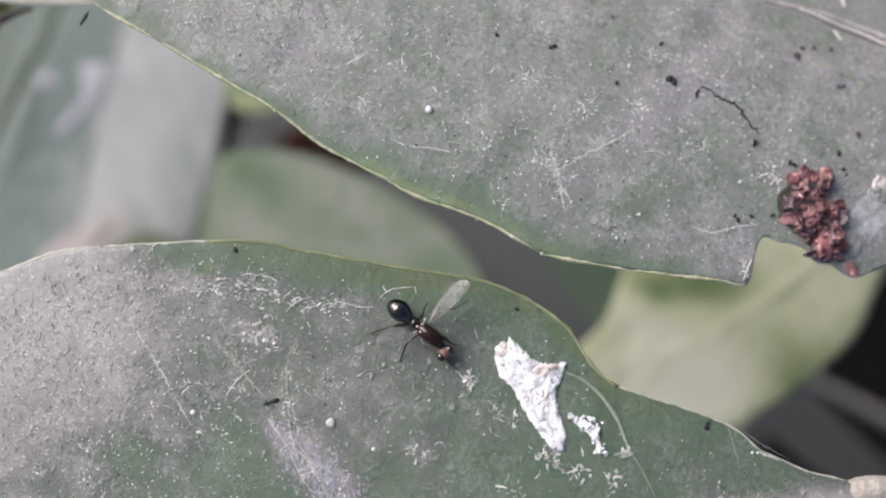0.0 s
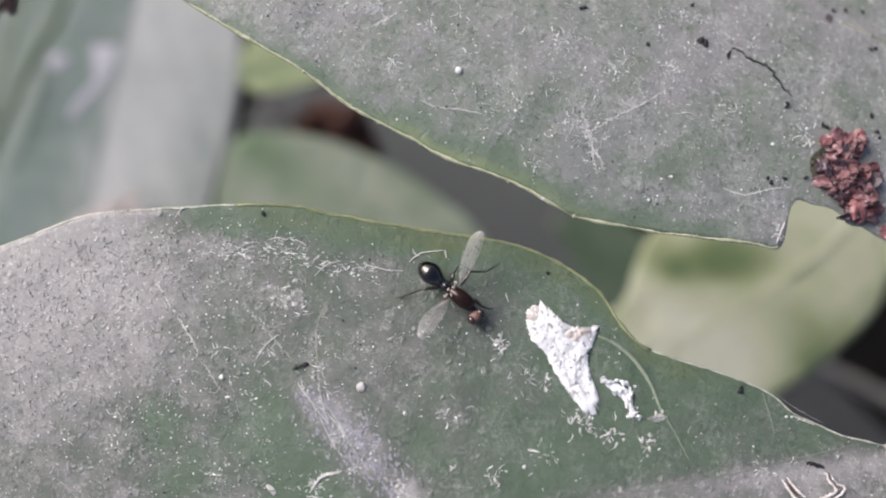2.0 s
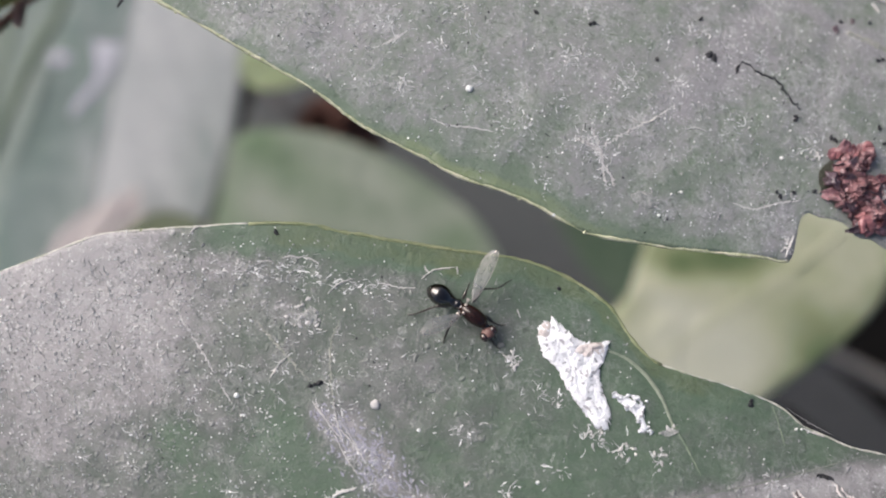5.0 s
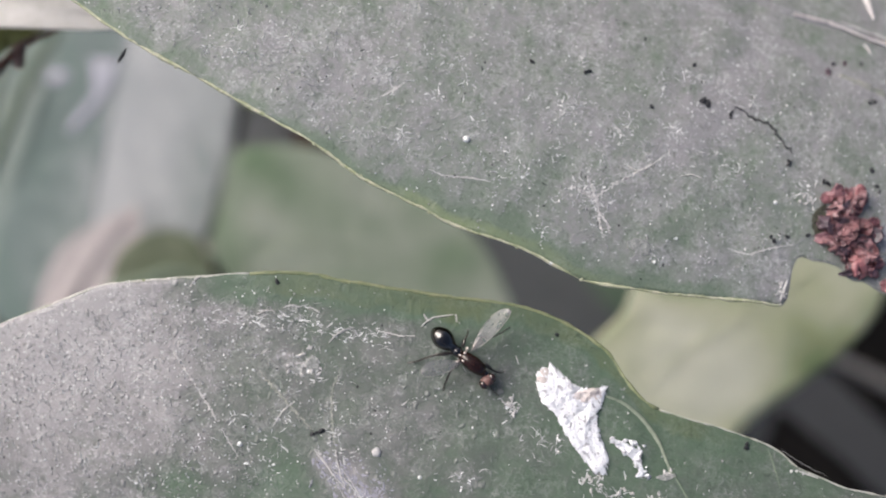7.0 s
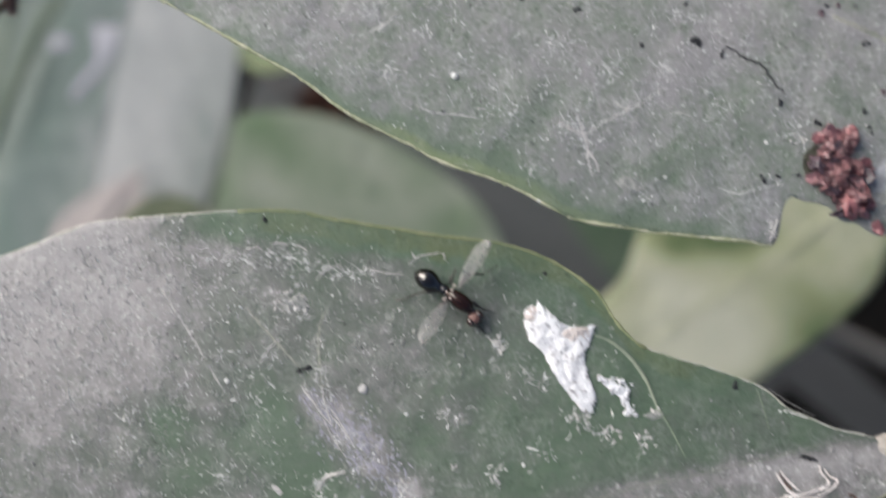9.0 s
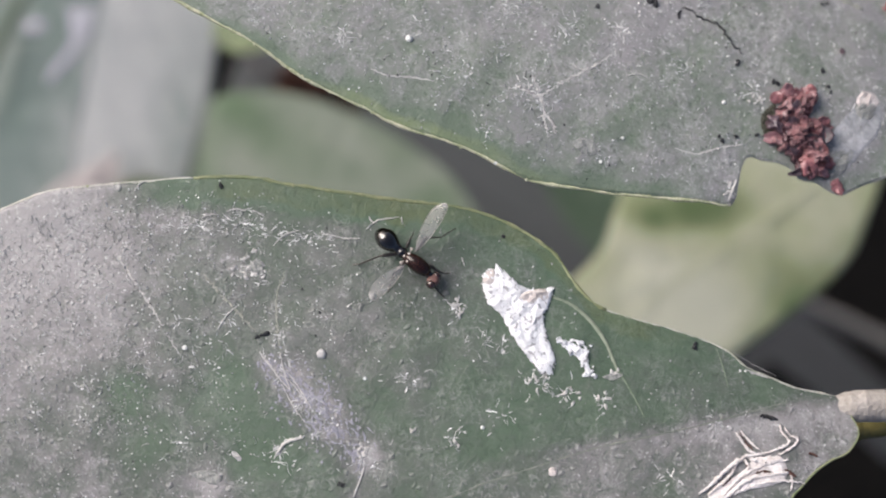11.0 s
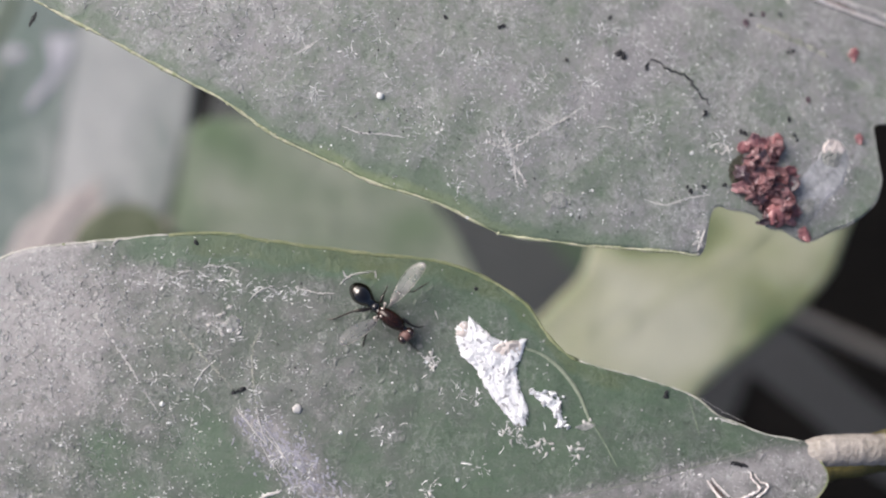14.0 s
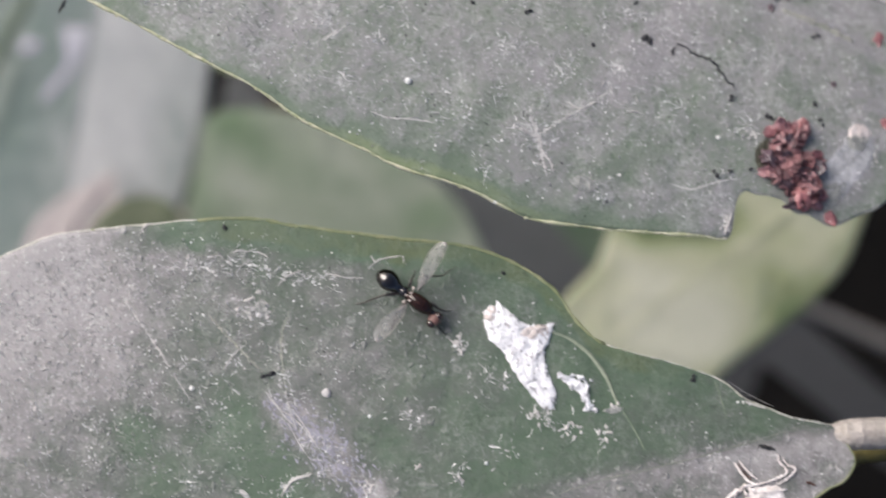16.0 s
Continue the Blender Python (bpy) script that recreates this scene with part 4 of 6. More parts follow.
far_leaf([(-38.97, -5.06), (-35.20, -3.89), (-31.42, -2.71), (-27.09, -4.05)], [(-38.97, -5.06), (-37.28, -0.41), (-32.86, 1.81), (-28.84, 0.67), (-27.09, -4.05)], [(-38.97, -5.06), (-35.27, -6.39), (-30.90, -6.47), (-27.09, -4.05)],
         -72, (0.0, 0.1), LEAF_FAR_OLIVE, "small olive-green curled leaf below", 0.0, stalk=(-60, -36, -100))
far_leaf([(-50.54, -11.55), (-45.87, -5.84), (-41.85, -0.13), (-37.22, 4.91)], [(-50.54, -11.55), (-49.06, -5.13), (-45.68, 0.59), (-37.22, 4.91)], [(-50.54, -11.55), (-39.57, -10.48), (-37.15, -4.08), (-37.22, 4.91)],
         -80, (0.0, 0.0), WITHERED, "withered pinkish-grey leaf below", 0.0, rib=WITHERED, stalk=(-60, -36, -100))
# background leaf, coloured dark grey to stand for the shade down there
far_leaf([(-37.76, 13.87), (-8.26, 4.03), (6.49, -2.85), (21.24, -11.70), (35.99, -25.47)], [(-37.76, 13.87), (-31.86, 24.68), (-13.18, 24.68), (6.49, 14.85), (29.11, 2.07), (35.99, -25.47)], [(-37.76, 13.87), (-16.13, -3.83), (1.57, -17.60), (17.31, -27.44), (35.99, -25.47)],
         -150, (0.0, 0.0), LEAF_FAR_SHADED, "leaf below, its dark grey colour painted for the shade", 0.0, rib=LEAF_FAR_SHADED, stalk=(-60, -36, -100))
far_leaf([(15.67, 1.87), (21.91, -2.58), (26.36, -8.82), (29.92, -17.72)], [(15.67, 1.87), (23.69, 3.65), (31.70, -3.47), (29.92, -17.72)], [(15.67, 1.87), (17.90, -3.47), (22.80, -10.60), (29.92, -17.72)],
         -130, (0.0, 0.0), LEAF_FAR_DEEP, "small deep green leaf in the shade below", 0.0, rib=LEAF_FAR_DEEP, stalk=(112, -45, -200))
STAINS = list(zip([(25.41, -3.23), (29.14, -3.03), (21.68, -4.12), (35.12, -12.65), (36.00, -8.93), (23.92, -13.42), (31.98, -9.47), (20.51, -7.66)], (3.0, 3.2, 2.0, 3.2, 3.4, 5.0, 2.6, 1.6), (-0.7, -0.6, -0.75, -0.42, -0.25, 0.8, -0.2, 0.35))) + [((17.8, -5.8), 1.6, 0.35), ((27.5, -14.5), 3.5, 0.4)]


def pale_dust(x, y, e, t):
    return sum(k * bump_at(x, y, p[0], p[1], r) for p, r, k in STAINS) - 0.32 * smooth(3.0, 0.6, e)


far_leaf([(46.04, 8.68), (41.16, 2.36), (35.41, -3.39), (26.79, -9.14), (19.89, -14.31), (14.72, -20.64)], [(46.04, 8.68), (40.01, 10.98), (32.54, 9.83), (25.06, 6.38), (19.89, 0.06), (18.16, -3.39), (16.73, -7.42), (13.57, -10.58), (10.12, -14.89), (14.72, -20.64)], [(46.04, 8.68), (45.76, 2.36), (44.03, -3.39), (42.19, -8.28), (38.97, -12.01), (35.12, -15.18), (31.10, -18.16), (23.91, -23.51), (14.72, -20.64)],
         -62, (0.05, 0.1), LEAF_FAR_PALE, "pale yellow-green leaf below, out of focus", 0.15, pale_dust, ribw=0.4, rib=LEAF_FAR_PALE, stalk=(72, 30, -72))
branch("twig", [(72, 30, -72), (100, 10, -130), (112, -45, -200)], 0.9, 2.0, BARK, "tan twig")
# grey of the next two leaves is painted shade
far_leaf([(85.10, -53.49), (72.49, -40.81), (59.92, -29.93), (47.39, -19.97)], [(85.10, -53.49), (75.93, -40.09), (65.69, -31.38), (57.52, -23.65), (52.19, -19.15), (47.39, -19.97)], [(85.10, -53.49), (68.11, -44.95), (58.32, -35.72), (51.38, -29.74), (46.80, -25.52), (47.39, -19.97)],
         -120, (0.0, 0.0), LEAF_FAR_SHADED_DEEP, "leaf below, coloured slate grey for the shade there", 0.0, rib=LEAF_FAR_SHADED_DEEP, ribw=0.4, stalk=(112, -45, -200))

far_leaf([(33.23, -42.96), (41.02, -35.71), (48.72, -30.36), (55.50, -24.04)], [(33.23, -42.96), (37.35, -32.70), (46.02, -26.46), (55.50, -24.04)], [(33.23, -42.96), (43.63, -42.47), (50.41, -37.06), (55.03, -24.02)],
         -138, (0.0, 0.0), LEAF_FAR_SHADED_DEEP, "leaf below, its dark grey colour painted for the shade", 0.0, rib=LEAF_FAR_SHADED_DEEP, ribw=0.4, stalk=(-60, -36, -100))

# dried bracts between the leaves, cream leaf tip behind the upper leaf
bm = bmesh.new()
for k, (x, y) in enumerate([(-18.13, 13.18), (-14.85, 12.81), (-11.94, 11.36), (-16.31, 15.00), (-13.40, 13.91)]):
    blob(bm, M(x, y, -96 + k), (0.0030, 0.0022, 0.0014), 40 + k, 0.6, 3, Euler((0.4 * k, 0.3, k)).to_matrix())
part("dead_bract", bm, DEAD, shrub, "dark red-brown dried bracts")
# twig added to hold the bracts, bark darkened so it hardly shows
branch("twig", [(-20, 13, -99), (-35, 25, -112), (-85, 52, -100)], 0.7, 1.3, BARK_DARKENED, "twig with its bark darkened to sink into the shade")
far_leaf([(-44.5, 19.8), (-37.5, 18.2), (-30.7, 16.9), (-26.0, 16.0), (-22.5, 15.3), (-19.6, 14.2)], [(-44.5, 19.8), (-37.0, 22.6), (-30.0, 21.6), (-25.0, 19.6), (-21.5, 17.0), (-19.6, 14.2)], [(-44.5, 19.8), (-37.3, 15.1), (-30.7, 14.6), (-26.0, 14.42), (-22.3, 14.26), (-19.6, 14.2)],
         -9, (0.0, 0.0), CREAM, "cream underside of a folded leaf", 0.0, rib=CREAM, stalk=(-70, 46, -50), ribw=0.1)
far_leaf([(-36.5, 10.8), (-32.5, 13.0), (-29.3, 14.3), (-26.2, 14.95)], [(-36.5, 10.8), (-33.5, 14.8), (-29.3, 15.4), (-26.2, 14.95)], [(-36.5, 10.8), (-31.5, 12.3), (-28.5, 13.85), (-26.2, 14.95)],
         -13, (0.0, 0.0), BRACT, "olive-yellow folded bract under the leaf tip", 0.0, rib=BRACT, ribw=0.1, stalk=(-70, 46, -50))
bm = bmesh.new()
tube(bm, [M(*p) for p in spline([(-38.0, 9.0, -18), (-33.0, 11.2, -16.5), (-30.1, 12.8, -15.5), (-28.3, 14.16, -15), (-27.0, 14.84, -15), (-25.9, 15.18, -15)], 40)], lambda t: 0.001 * (0.75 * (1 - t) + 0.12) * (1 + 0.3 * noise.noise(Vector((t * 9, 3, 1)))), 10, 0.5)
part("dead_bract", bm, DEAD, shrub, "brown dried edge of the bract")
bm = bmesh.new()
tube(bm, [M(*p) for p in spline([(-28.2, 14.2, -14.4), (-28.1, 13.4, -14), (-28.2, 12.7, -14)], 14)], lambda t: 0.001 * (0.42 - 0.10 * t) * (1 + 0.2 * noise.noise(Vector((t * 5, 8, 1)))), 10)
part("dead_bract", bm, PINK_STUB, shrub, "pinkish-brown dried stub")
branch("twig", [(-28.6, 15.0, -15.5), (-40, 22, -22), (-70, 46, -50)], 0.5, 1.3, BARK, "tan twig")

# ---- things on the leaves ----
dropping = crust(low_z, [(2.51, -5.15), (2.76, -4.64), (3.35, -4.46), (3.93, -4.95), (4.47, -5.41), (5.28, -5.66), (5.98, -5.54), (5.84, -6.26), (5.52, -6.83), (5.54, -7.67), (5.87, -8.67), (5.88, -9.32), (5.35, -9.67), (4.82, -9.09), (4.24, -8.33), (3.73, -7.49), (3.34, -6.73), (2.74, -6.11)], 0.27, 1, 60, 260, 0.42, 1.8)
thing("bird_dropping", dropping, LIME, "dried white lumpy bird dropping on the leaf", "dropping")
bm = crust(low_z, [(6.22, -8.26), (6.58, -8.11), (6.99, -8.30), (7.31, -8.49), (7.64, -8.62), (7.52, -8.96), (7.65, -9.68), (7.48, -9.81), (7.28, -9.34), (7.02, -8.95), (6.64, -8.63)], 0.10, 2, 10, 60)
rng = random.Random(77)
for k, (x, y) in enumerate(3 * [(6.16, -8.16), (6.44, -8.26), (6.72, -8.11), (6.93, -8.43), (7.20, -8.59), (7.54, -8.49), (7.41, -8.96), (7.23, -9.16), (7.55, -9.48), (7.70, -9.79), (7.43, -9.73), (6.81, -8.74), (7.10, -8.22)]):
    r = rng.uniform(0.4, 1.1)
    blob(bm, M(x + rng.gauss(0, 0.1), y + rng.gauss(0, 0.1), low_z(x, y) + 0.04), (0.00015 * r, 0.00010 * r, 0.00008), k, 0.9, 2, Euler((0, 0, rng.uniform(0, 3))).to_matrix())
thing("bird_dropping", bm, LIME, "small crumb of dried white bird dropping", "dropping")
thing("bird_dropping", crust(low_z, [(4.24, -5.91), (4.72, -5.65), (5.70, -5.61), (5.85, -6.04), (5.26, -6.25), (4.56, -6.24)], 0.30, 3, 10, 60), LIME_PINK, "brownish stained lump on the white dropping", "dropping")
thing("bird_dropping", crust(low_z, [(2.53, -5.10), (2.76, -4.64), (3.13, -4.56), (3.20, -4.94), (2.92, -5.31)], 0.24, 5, 8, 40), LIME_PINK, "brownish stained lump on the white dropping", "dropping")
for k, (pts, h) in enumerate((
    ([(8.17, -9.87), (8.87, -9.71), (9.28, -9.82), (8.71, -10.07)], 0.06), ([(-8.83, -4.03), (-8.57, -3.68), (-8.23, -3.82), (-8.11, -4.30), (-8.49, -4.41)], 0.09), ([(-9.29, -4.25), (-9.02, -4.09), (-8.93, -4.46), (-9.20, -4.57)], 0.05),
    ([(7.09, 1.55), (7.72, 1.80), (8.37, 1.42), (8.28, 0.86), (7.60, 1.00)], 0.05), ([(-9.87, -12.93), (-9.67, -12.87), (-9.34, -13.20), (-9.51, -13.37)], 0.10), ([(22.27, 3.04), (22.99, 3.40), (23.50, 2.99), (23.02, 2.41), (22.37, 2.52)], 0.12), ([(20.20, 0.31), (21.21, 0.85), (21.91, 0.76), (21.44, -0.19), (20.61, -0.58)], 0.08),
    ([(-12.04, -13.95), (-11.06, -13.80), (-10.32, -14.11), (-10.53, -14.49), (-11.49, -14.29)], 0.08), ([(5.38, -13.93), (5.70, -13.94), (5.74, -14.24), (5.37, -14.28)], 0.08),
    ([(20.55, 1.25), (21.15, 2.2), (22.31, 3.2), (23.4, 3.43), (23.9, 2.64), (23.3, 1.5), (22.4, 0.65), (21.3, -0.35), (20.75, 0.1)], 0.035),
    ([(22.3, 3.3), (22.75, 3.85), (23.4, 3.75), (23.75, 3.3), (23.3, 2.95), (22.7, 2.9)], 0.10),
)):
    surf = up_z if k in (3, 5, 6, 9, 10) else low_z
    thing("dust_crust", crust(surf, pts, h, 10 + k, 9, 40, 1.0, 3.5), FIBRE if k == 4 else LIME_PINK if k in (8, 10) else FILM if k == 9 else CRUST, "thin grey-white crust of dried film on the leaf", "crust", "crusts on the leaves")

# crumbly white clusters
for k, (pts, spread, count) in enumerate((([(-8.50, -3.98), (-8.61, -4.25), (-8.33, -4.41), (-8.82, -4.57)], 0.16, 26), ([(-9.16, -4.25), (-9.26, -4.52), (-9.44, -4.09)], 0.2, 12), ([(-9.04, -3.54), (-8.64, -3.27)], 0.12, 8), ([(1.26, -6.31), (1.42, -6.52)], 0.14, 9), ([(15.03, -0.82), (15.20, -1.27), (14.90, -1.50)], 0.16, 14), ([(16.54, 3.53), (16.84, 3.42)], 0.14, 8), ([(6.30, -10.53), (6.58, -10.38), (6.96, -10.54), (7.00, -10.80), (6.72, -11.00), (6.34, -10.89)], 0.05, 20), ([(7.93, -10.82), (8.27, -10.67), (8.50, -10.93), (8.24, -11.18)], 0.05, 14), ([(4.53, -9.94), (4.91, -9.79), (5.40, -9.75), (5.50, -10.11), (5.00, -10.31)], 0.07, 18), ([(8.58, -9.83), (8.92, -9.76)], 0.1, 8), ([(-3.64, -12.91), (-3.31, -13.02), (-3.47, -12.75)], 0.16, 16), ([(-1.14, -12.00), (-0.97, -11.96)], 0.06, 5), ([(0.63, -12.69), (1.04, -12.76)], 0.10, 6))):
    rng = random.Random(300 + k)
    bm = bmesh.new()
    for i in range(count):
        x, y = pts[i % len(pts)]
        x, y, r = x + rng.gauss(0, spread), y + rng.gauss(0, spread), rng.uniform(0.03, 0.085) if 5 < k < 9 else rng.uniform(0.03, 0.10)
        blob(bm, M(x, y, (up_z if k in (4, 5) else low_z)(x, y) + 0.01), (0.0014 * r, 0.0008 * r, 0.0006 * r), i + k, 0.8, 2, Euler((0, 0, rng.uniform(0, 3))).to_matrix())
    thing("wax_crumbs", bm, FIBRE, "cluster of pale waxy crumbs on the leaf", "crumbs", "waxy crumbs")

# round white specks
for k, (surf, x, y, r) in enumerate([(low_z, *p, r) for p, r in zip([(-5.35, -8.31), (-12.04, -7.87), (-3.28, -9.51), (-11.69, -8.81), (-11.37, -4.31), (-16.78, -10.70), (2.29, -11.96), (7.00, -8.69), (15.15, -9.97), (15.42, -9.99)], (0.24, 0.13, 0.10, 0.07, 0.07, 0.07, 0.1, 0.08, 0.07, 0.06))] +
                                    [(up_z, *p, r) for p, r in zip([(-0.69, 6.79), (8.53, 0.56), (-3.65, 4.39), (-3.16, 4.44), (17.31, 9.64), (3.33, 0.63), (15.01, 3.39), (9.68, 1.70)], (0.18, 0.09, 0.06, 0.06, 0.06, 0.09, 0.11, 0.08))]):
    bm = bmesh.new()
    blob(bm, M(x, y, surf(x, y) + 0.3 * r), (0.001 * r, 0.001 * r, 0.00035 * r if k == 0 else 0.0006 * r), k, 0.25, 2)
    thing("scale_insect", bm, FIBRE if k == 0 else CHALK, "tiny round white speck on the leaf", "speck", "white specks")

# black grit
GRIT_LOW = [(-8.47, -7.41), (-8.25, -7.33), (-8.03, -7.27), (12.91, -8.75), (12.95, -8.57), (-10.22, -0.06), (3.66, -2.99)]
GRIT_UP = [(11.55, 8.69), (11.78, 8.51), (5.40, 10.14), (5.60, 10.21), (14.62, 1.67), (14.79, 1.45), (15.52, 1.65), (16.64, 1.71), (21.11, 10.86), (21.17, 8.65), (21.46, 8.73), (8.75, 11.99), (8.77, 8.38), (15.95, 5.52), (15.88, 5.34), (17.79, 4.43), (18.00, 4.32), (20.80, 4.14), (20.90, 3.84), (20.61, 4.98), (19.38, 10.82), (11.27, 10.60), (18.97, 10.46), (2.71, 10.70)]
for k, (surf, (x, y)) in enumerate([(low_z, p) for p in GRIT_LOW] + [(up_z, p) for p in GRIT_UP]):
    bm = bmesh.new()
    s = 0.9 + 0.5 * noise.noise(Vector((k * 1.7, 0, 0)))
    s = 1.5 if k in (7, 8) else s
    blob(bm, M(x, y, surf(x, y) + 0.05), (0.00015 * s, 0.00010 * s, 0.00007), k, 0.7, 2, Euler((0, 0, 0.5 + k * 0.9 if k > 2 else 0.35)).to_matrix())
    thing("grit", bm, SOOT, "tiny black crumb of grit on the leaf", "grit", "black grit")
for k, (surf, pts, r) in enumerate((
    (up_z, [(13.23, 8.30), (13.71, 8.22), (13.88, 7.95), (14.56, 7.64), (15.16, 7.36), (15.45, 6.89), (15.84, 6.29), (16.27, 5.89)], 0.065),
    (up_z, [(12.96, 7.75), (13.00, 7.98), (13.12, 8.18)], 0.05),
    (up_z, [(-17.03, 11.40), (-17.24, 11.06), (-17.41, 10.73)], 0.05),
    (low_z, [(15.99, -12.07), (16.33, -12.17), (16.74, -12.31)], 0.10),
    (low_z, [(-4.69, -14.41), (-4.38, -14.49)], 0.06),
)):
    thing("dark_fibre", fibre(surf, pts, 0.75 * r, 0.03, 40, 50 + k, 0.2), SOOT, "thin black crooked fibre on the leaf", "fibre", "dark fibres")

# pale threads and shed skins
for k, (surf, pts, r) in enumerate((
    (low_z, [(-7.65, -3.08), (-7.41, -2.81), (-7.01, -2.51), (-6.41, -2.35)], 0.06), (low_z, [(-5.36, -2.51), (-4.67, -2.68), (-4.11, -2.82), (-3.43, -2.82)], 0.05), (low_z, [(-3.10, -2.41), (-2.61, -2.03), (-2.00, -1.92), (-1.48, -1.86)], 0.06), (low_z, [(-2.95, -1.78), (-2.83, -2.03), (-2.61, -2.11)], 0.045),
    (low_z, [(-1.36, -1.84), (-1.33, -2.20)], 0.04), (low_z, [(-10.40, -7.05), (-9.97, -6.38), (-9.44, -5.92)], 0.06), (low_z, [(-8.37, -8.15), (-8.08, -8.57), (-7.80, -8.88)], 0.06), (low_z, [(0.77, -6.04), (1.12, -6.31), (1.39, -6.52)], 0.06), (low_z, [(1.20, -5.86), (1.31, -6.20), (1.47, -6.57)], 0.05),
    (low_z, [(1.55, -3.93), (1.68, -4.34)], 0.05), (low_z, [(-11.19, -1.63), (-10.8, -1.45), (-10.36, -1.46)], 0.05), (low_z, [(-9.9, -1.32), (-9.5, -1.22), (-9.0, -1.33)], 0.06), (low_z, [(-8.75, -1.3), (-8.42, -1.41), (-8.1, -1.62)], 0.05), (low_z, [(-14.55, -0.20), (-14.29, 0.14), (-13.93, 0.31)], 0.06), (low_z, [(-7.62, -13.09), (-7.24, -12.51), (-6.34, -12.25)], 0.10),
    (low_z, [(-7.77, -13.23), (-7.49, -12.84), (-7.08, -12.39), (-6.27, -12.18)], 0.10), (low_z, [(-3.96, -15.06), (-3.63, -14.28), (-3.40, -13.63)], 0.07), (up_z, [(7.16, 5.48), (7.87, 5.12), (8.59, 5.36)], 0.05), (up_z, [(15.45, -0.54), (15.20, -1.10), (15.02, -1.55)], 0.10),
    (low_z, [(-7.36, -8.14), (-7.26, -8.75), (-7.11, -9.40), (-6.89, -9.98)], 0.05), (low_z, [(-8.28, -8.23), (-7.89, -8.73), (-7.44, -9.41), (-6.83, -10.06)], 0.045), (low_z, [(-7.67, -9.02), (-6.84, -9.66), (-6.01, -10.70)], 0.04), (low_z, [(-7.01, -9.14), (-6.43, -9.97), (-5.84, -10.96)], 0.04), (low_z, [(-7.33, -9.67), (-6.82, -10.66), (-6.21, -11.54)], 0.04), (low_z, [(15.47, -9.95), (16.03, -10.18), (16.54, -10.38)], 0.06), (low_z, [(14.75, -8.95), (15.4, -9.42), (16.1, -9.85), (17.0, -10.32)], 0.014), (up_z, [(10.02, 4.82), (10.61, 4.88), (11.13, 4.69)], 0.05),
)):
    thing("pale_thread", fibre(surf, pts, 0.68 * r, 0.02, 30, 80 + k, 0.07), FIBRE, "short pale thread stuck to the dusty leaf", "thread", "pale threads")

# split, peeling scar near the base of the lower leaf
thing("peeling_scar", crust(low_z, [(14.92, -14.41), (15.47, -13.93), (16.63, -13.93), (17.08, -14.30), (17.11, -14.68), (16.61, -15.21), (14.87, -15.43), (13.20, -15.83), (12.90, -15.43), (14.08, -14.87)], 0.10, 120, 12, 80, 0.9, 2.0), MIDRIB_PALE, "whitish flaking scar on the leaf", "scar", "peeling strips")
for k, (pts, r) in enumerate((
    ([(14.59, -12.77), (14.88, -13.25), (15.21, -13.66), (15.76, -13.87)], 0.11), ([(14.83, -12.68), (15.18, -13.14), (15.65, -13.61)], 0.10), ([(16.84, -12.55), (16.91, -12.92), (17.16, -13.19), (17.19, -13.40), (16.51, -13.67), (15.77, -13.82)], 0.13), ([(17.06, -12.67), (17.30, -13.05), (17.69, -13.23), (17.41, -13.57), (16.63, -13.88)], 0.11),
    ([(15.91, -13.83), (15.04, -13.88), (14.44, -14.12), (13.84, -14.47), (13.07, -15.06), (12.48, -15.41)], 0.20), ([(17.09, -14.17), (16.15, -14.23), (15.26, -14.51), (14.35, -14.96), (13.74, -15.48)], 0.16), ([(17.02, -14.73), (16.09, -14.77), (14.92, -14.95), (14.01, -15.50), (13.26, -16.09)], 0.22), ([(15.17, -13.99), (15.87, -14.22), (16.75, -14.10)], 0.24),
    ([(17.78, -15.26), (16.79, -15.10), (15.37, -15.17), (14.22, -15.51)], 0.12), ([(14.42, -14.30), (13.95, -14.78), (12.90, -15.49)], 0.14), ([(14.91, -14.02), (15.04, -14.42), (14.88, -14.79)], 0.14), ([(17.12, -14.84), (17.13, -15.25), (17.03, -15.55)], 0.07),
)):
    thing("peeling_scar", fibre(low_z, pts, 0.55 * r, 0.08, 40, 110 + k, 0.10, 0.8, 0.5), MIDRIB_PALE, "curled strip of peeling whitish skin on the leaf", "scar", "peeling strips")
for k, (pts, r) in enumerate((
    ([(14.76, -12.78), (15.05, -13.26), (15.41, -13.65)], 0.05), ([(15.38, -14.64), (15.82, -14.60), (16.24, -14.70)], 0.09), ([(16.81, -14.54), (17.08, -14.73), (17.34, -14.91)], 0.10), ([(14.95, -14.16), (15.03, -14.44)], 0.06), ([(18.18, -13.94), (18.41, -14.01), (18.63, -14.13)], 0.09), ([(14.09, -14.79), (13.63, -15.12)], 0.05),
)):
    thing("dark_fibre", fibre(low_z, pts, 0.6 * r, 0.10, 20, 140 + k, 0.12, 0.5), DEAD, "short dark brown crack in the peeling scar", "fibre", "dark fibres")

# thin dark patch laid on the leaf for a shaded, olive gnawed hole
thing("gnawed_hole_patch", crust(up_z, [(16.91, 2.61), (17.12, 2.96), (17.51, 3.25), (17.83, 3.32), (17.91, 2.76), (17.79, 1.98), (17.63, 1.55), (17.45, 1.35), (17.20, 1.45), (17.00, 1.70), (16.90, 2.00), (16.86, 2.30)], 0.02, 77, 8, 90), HOLE_PATCH, "dark olive-brown patch put in for the gnawed hole beside the frass", "stain")

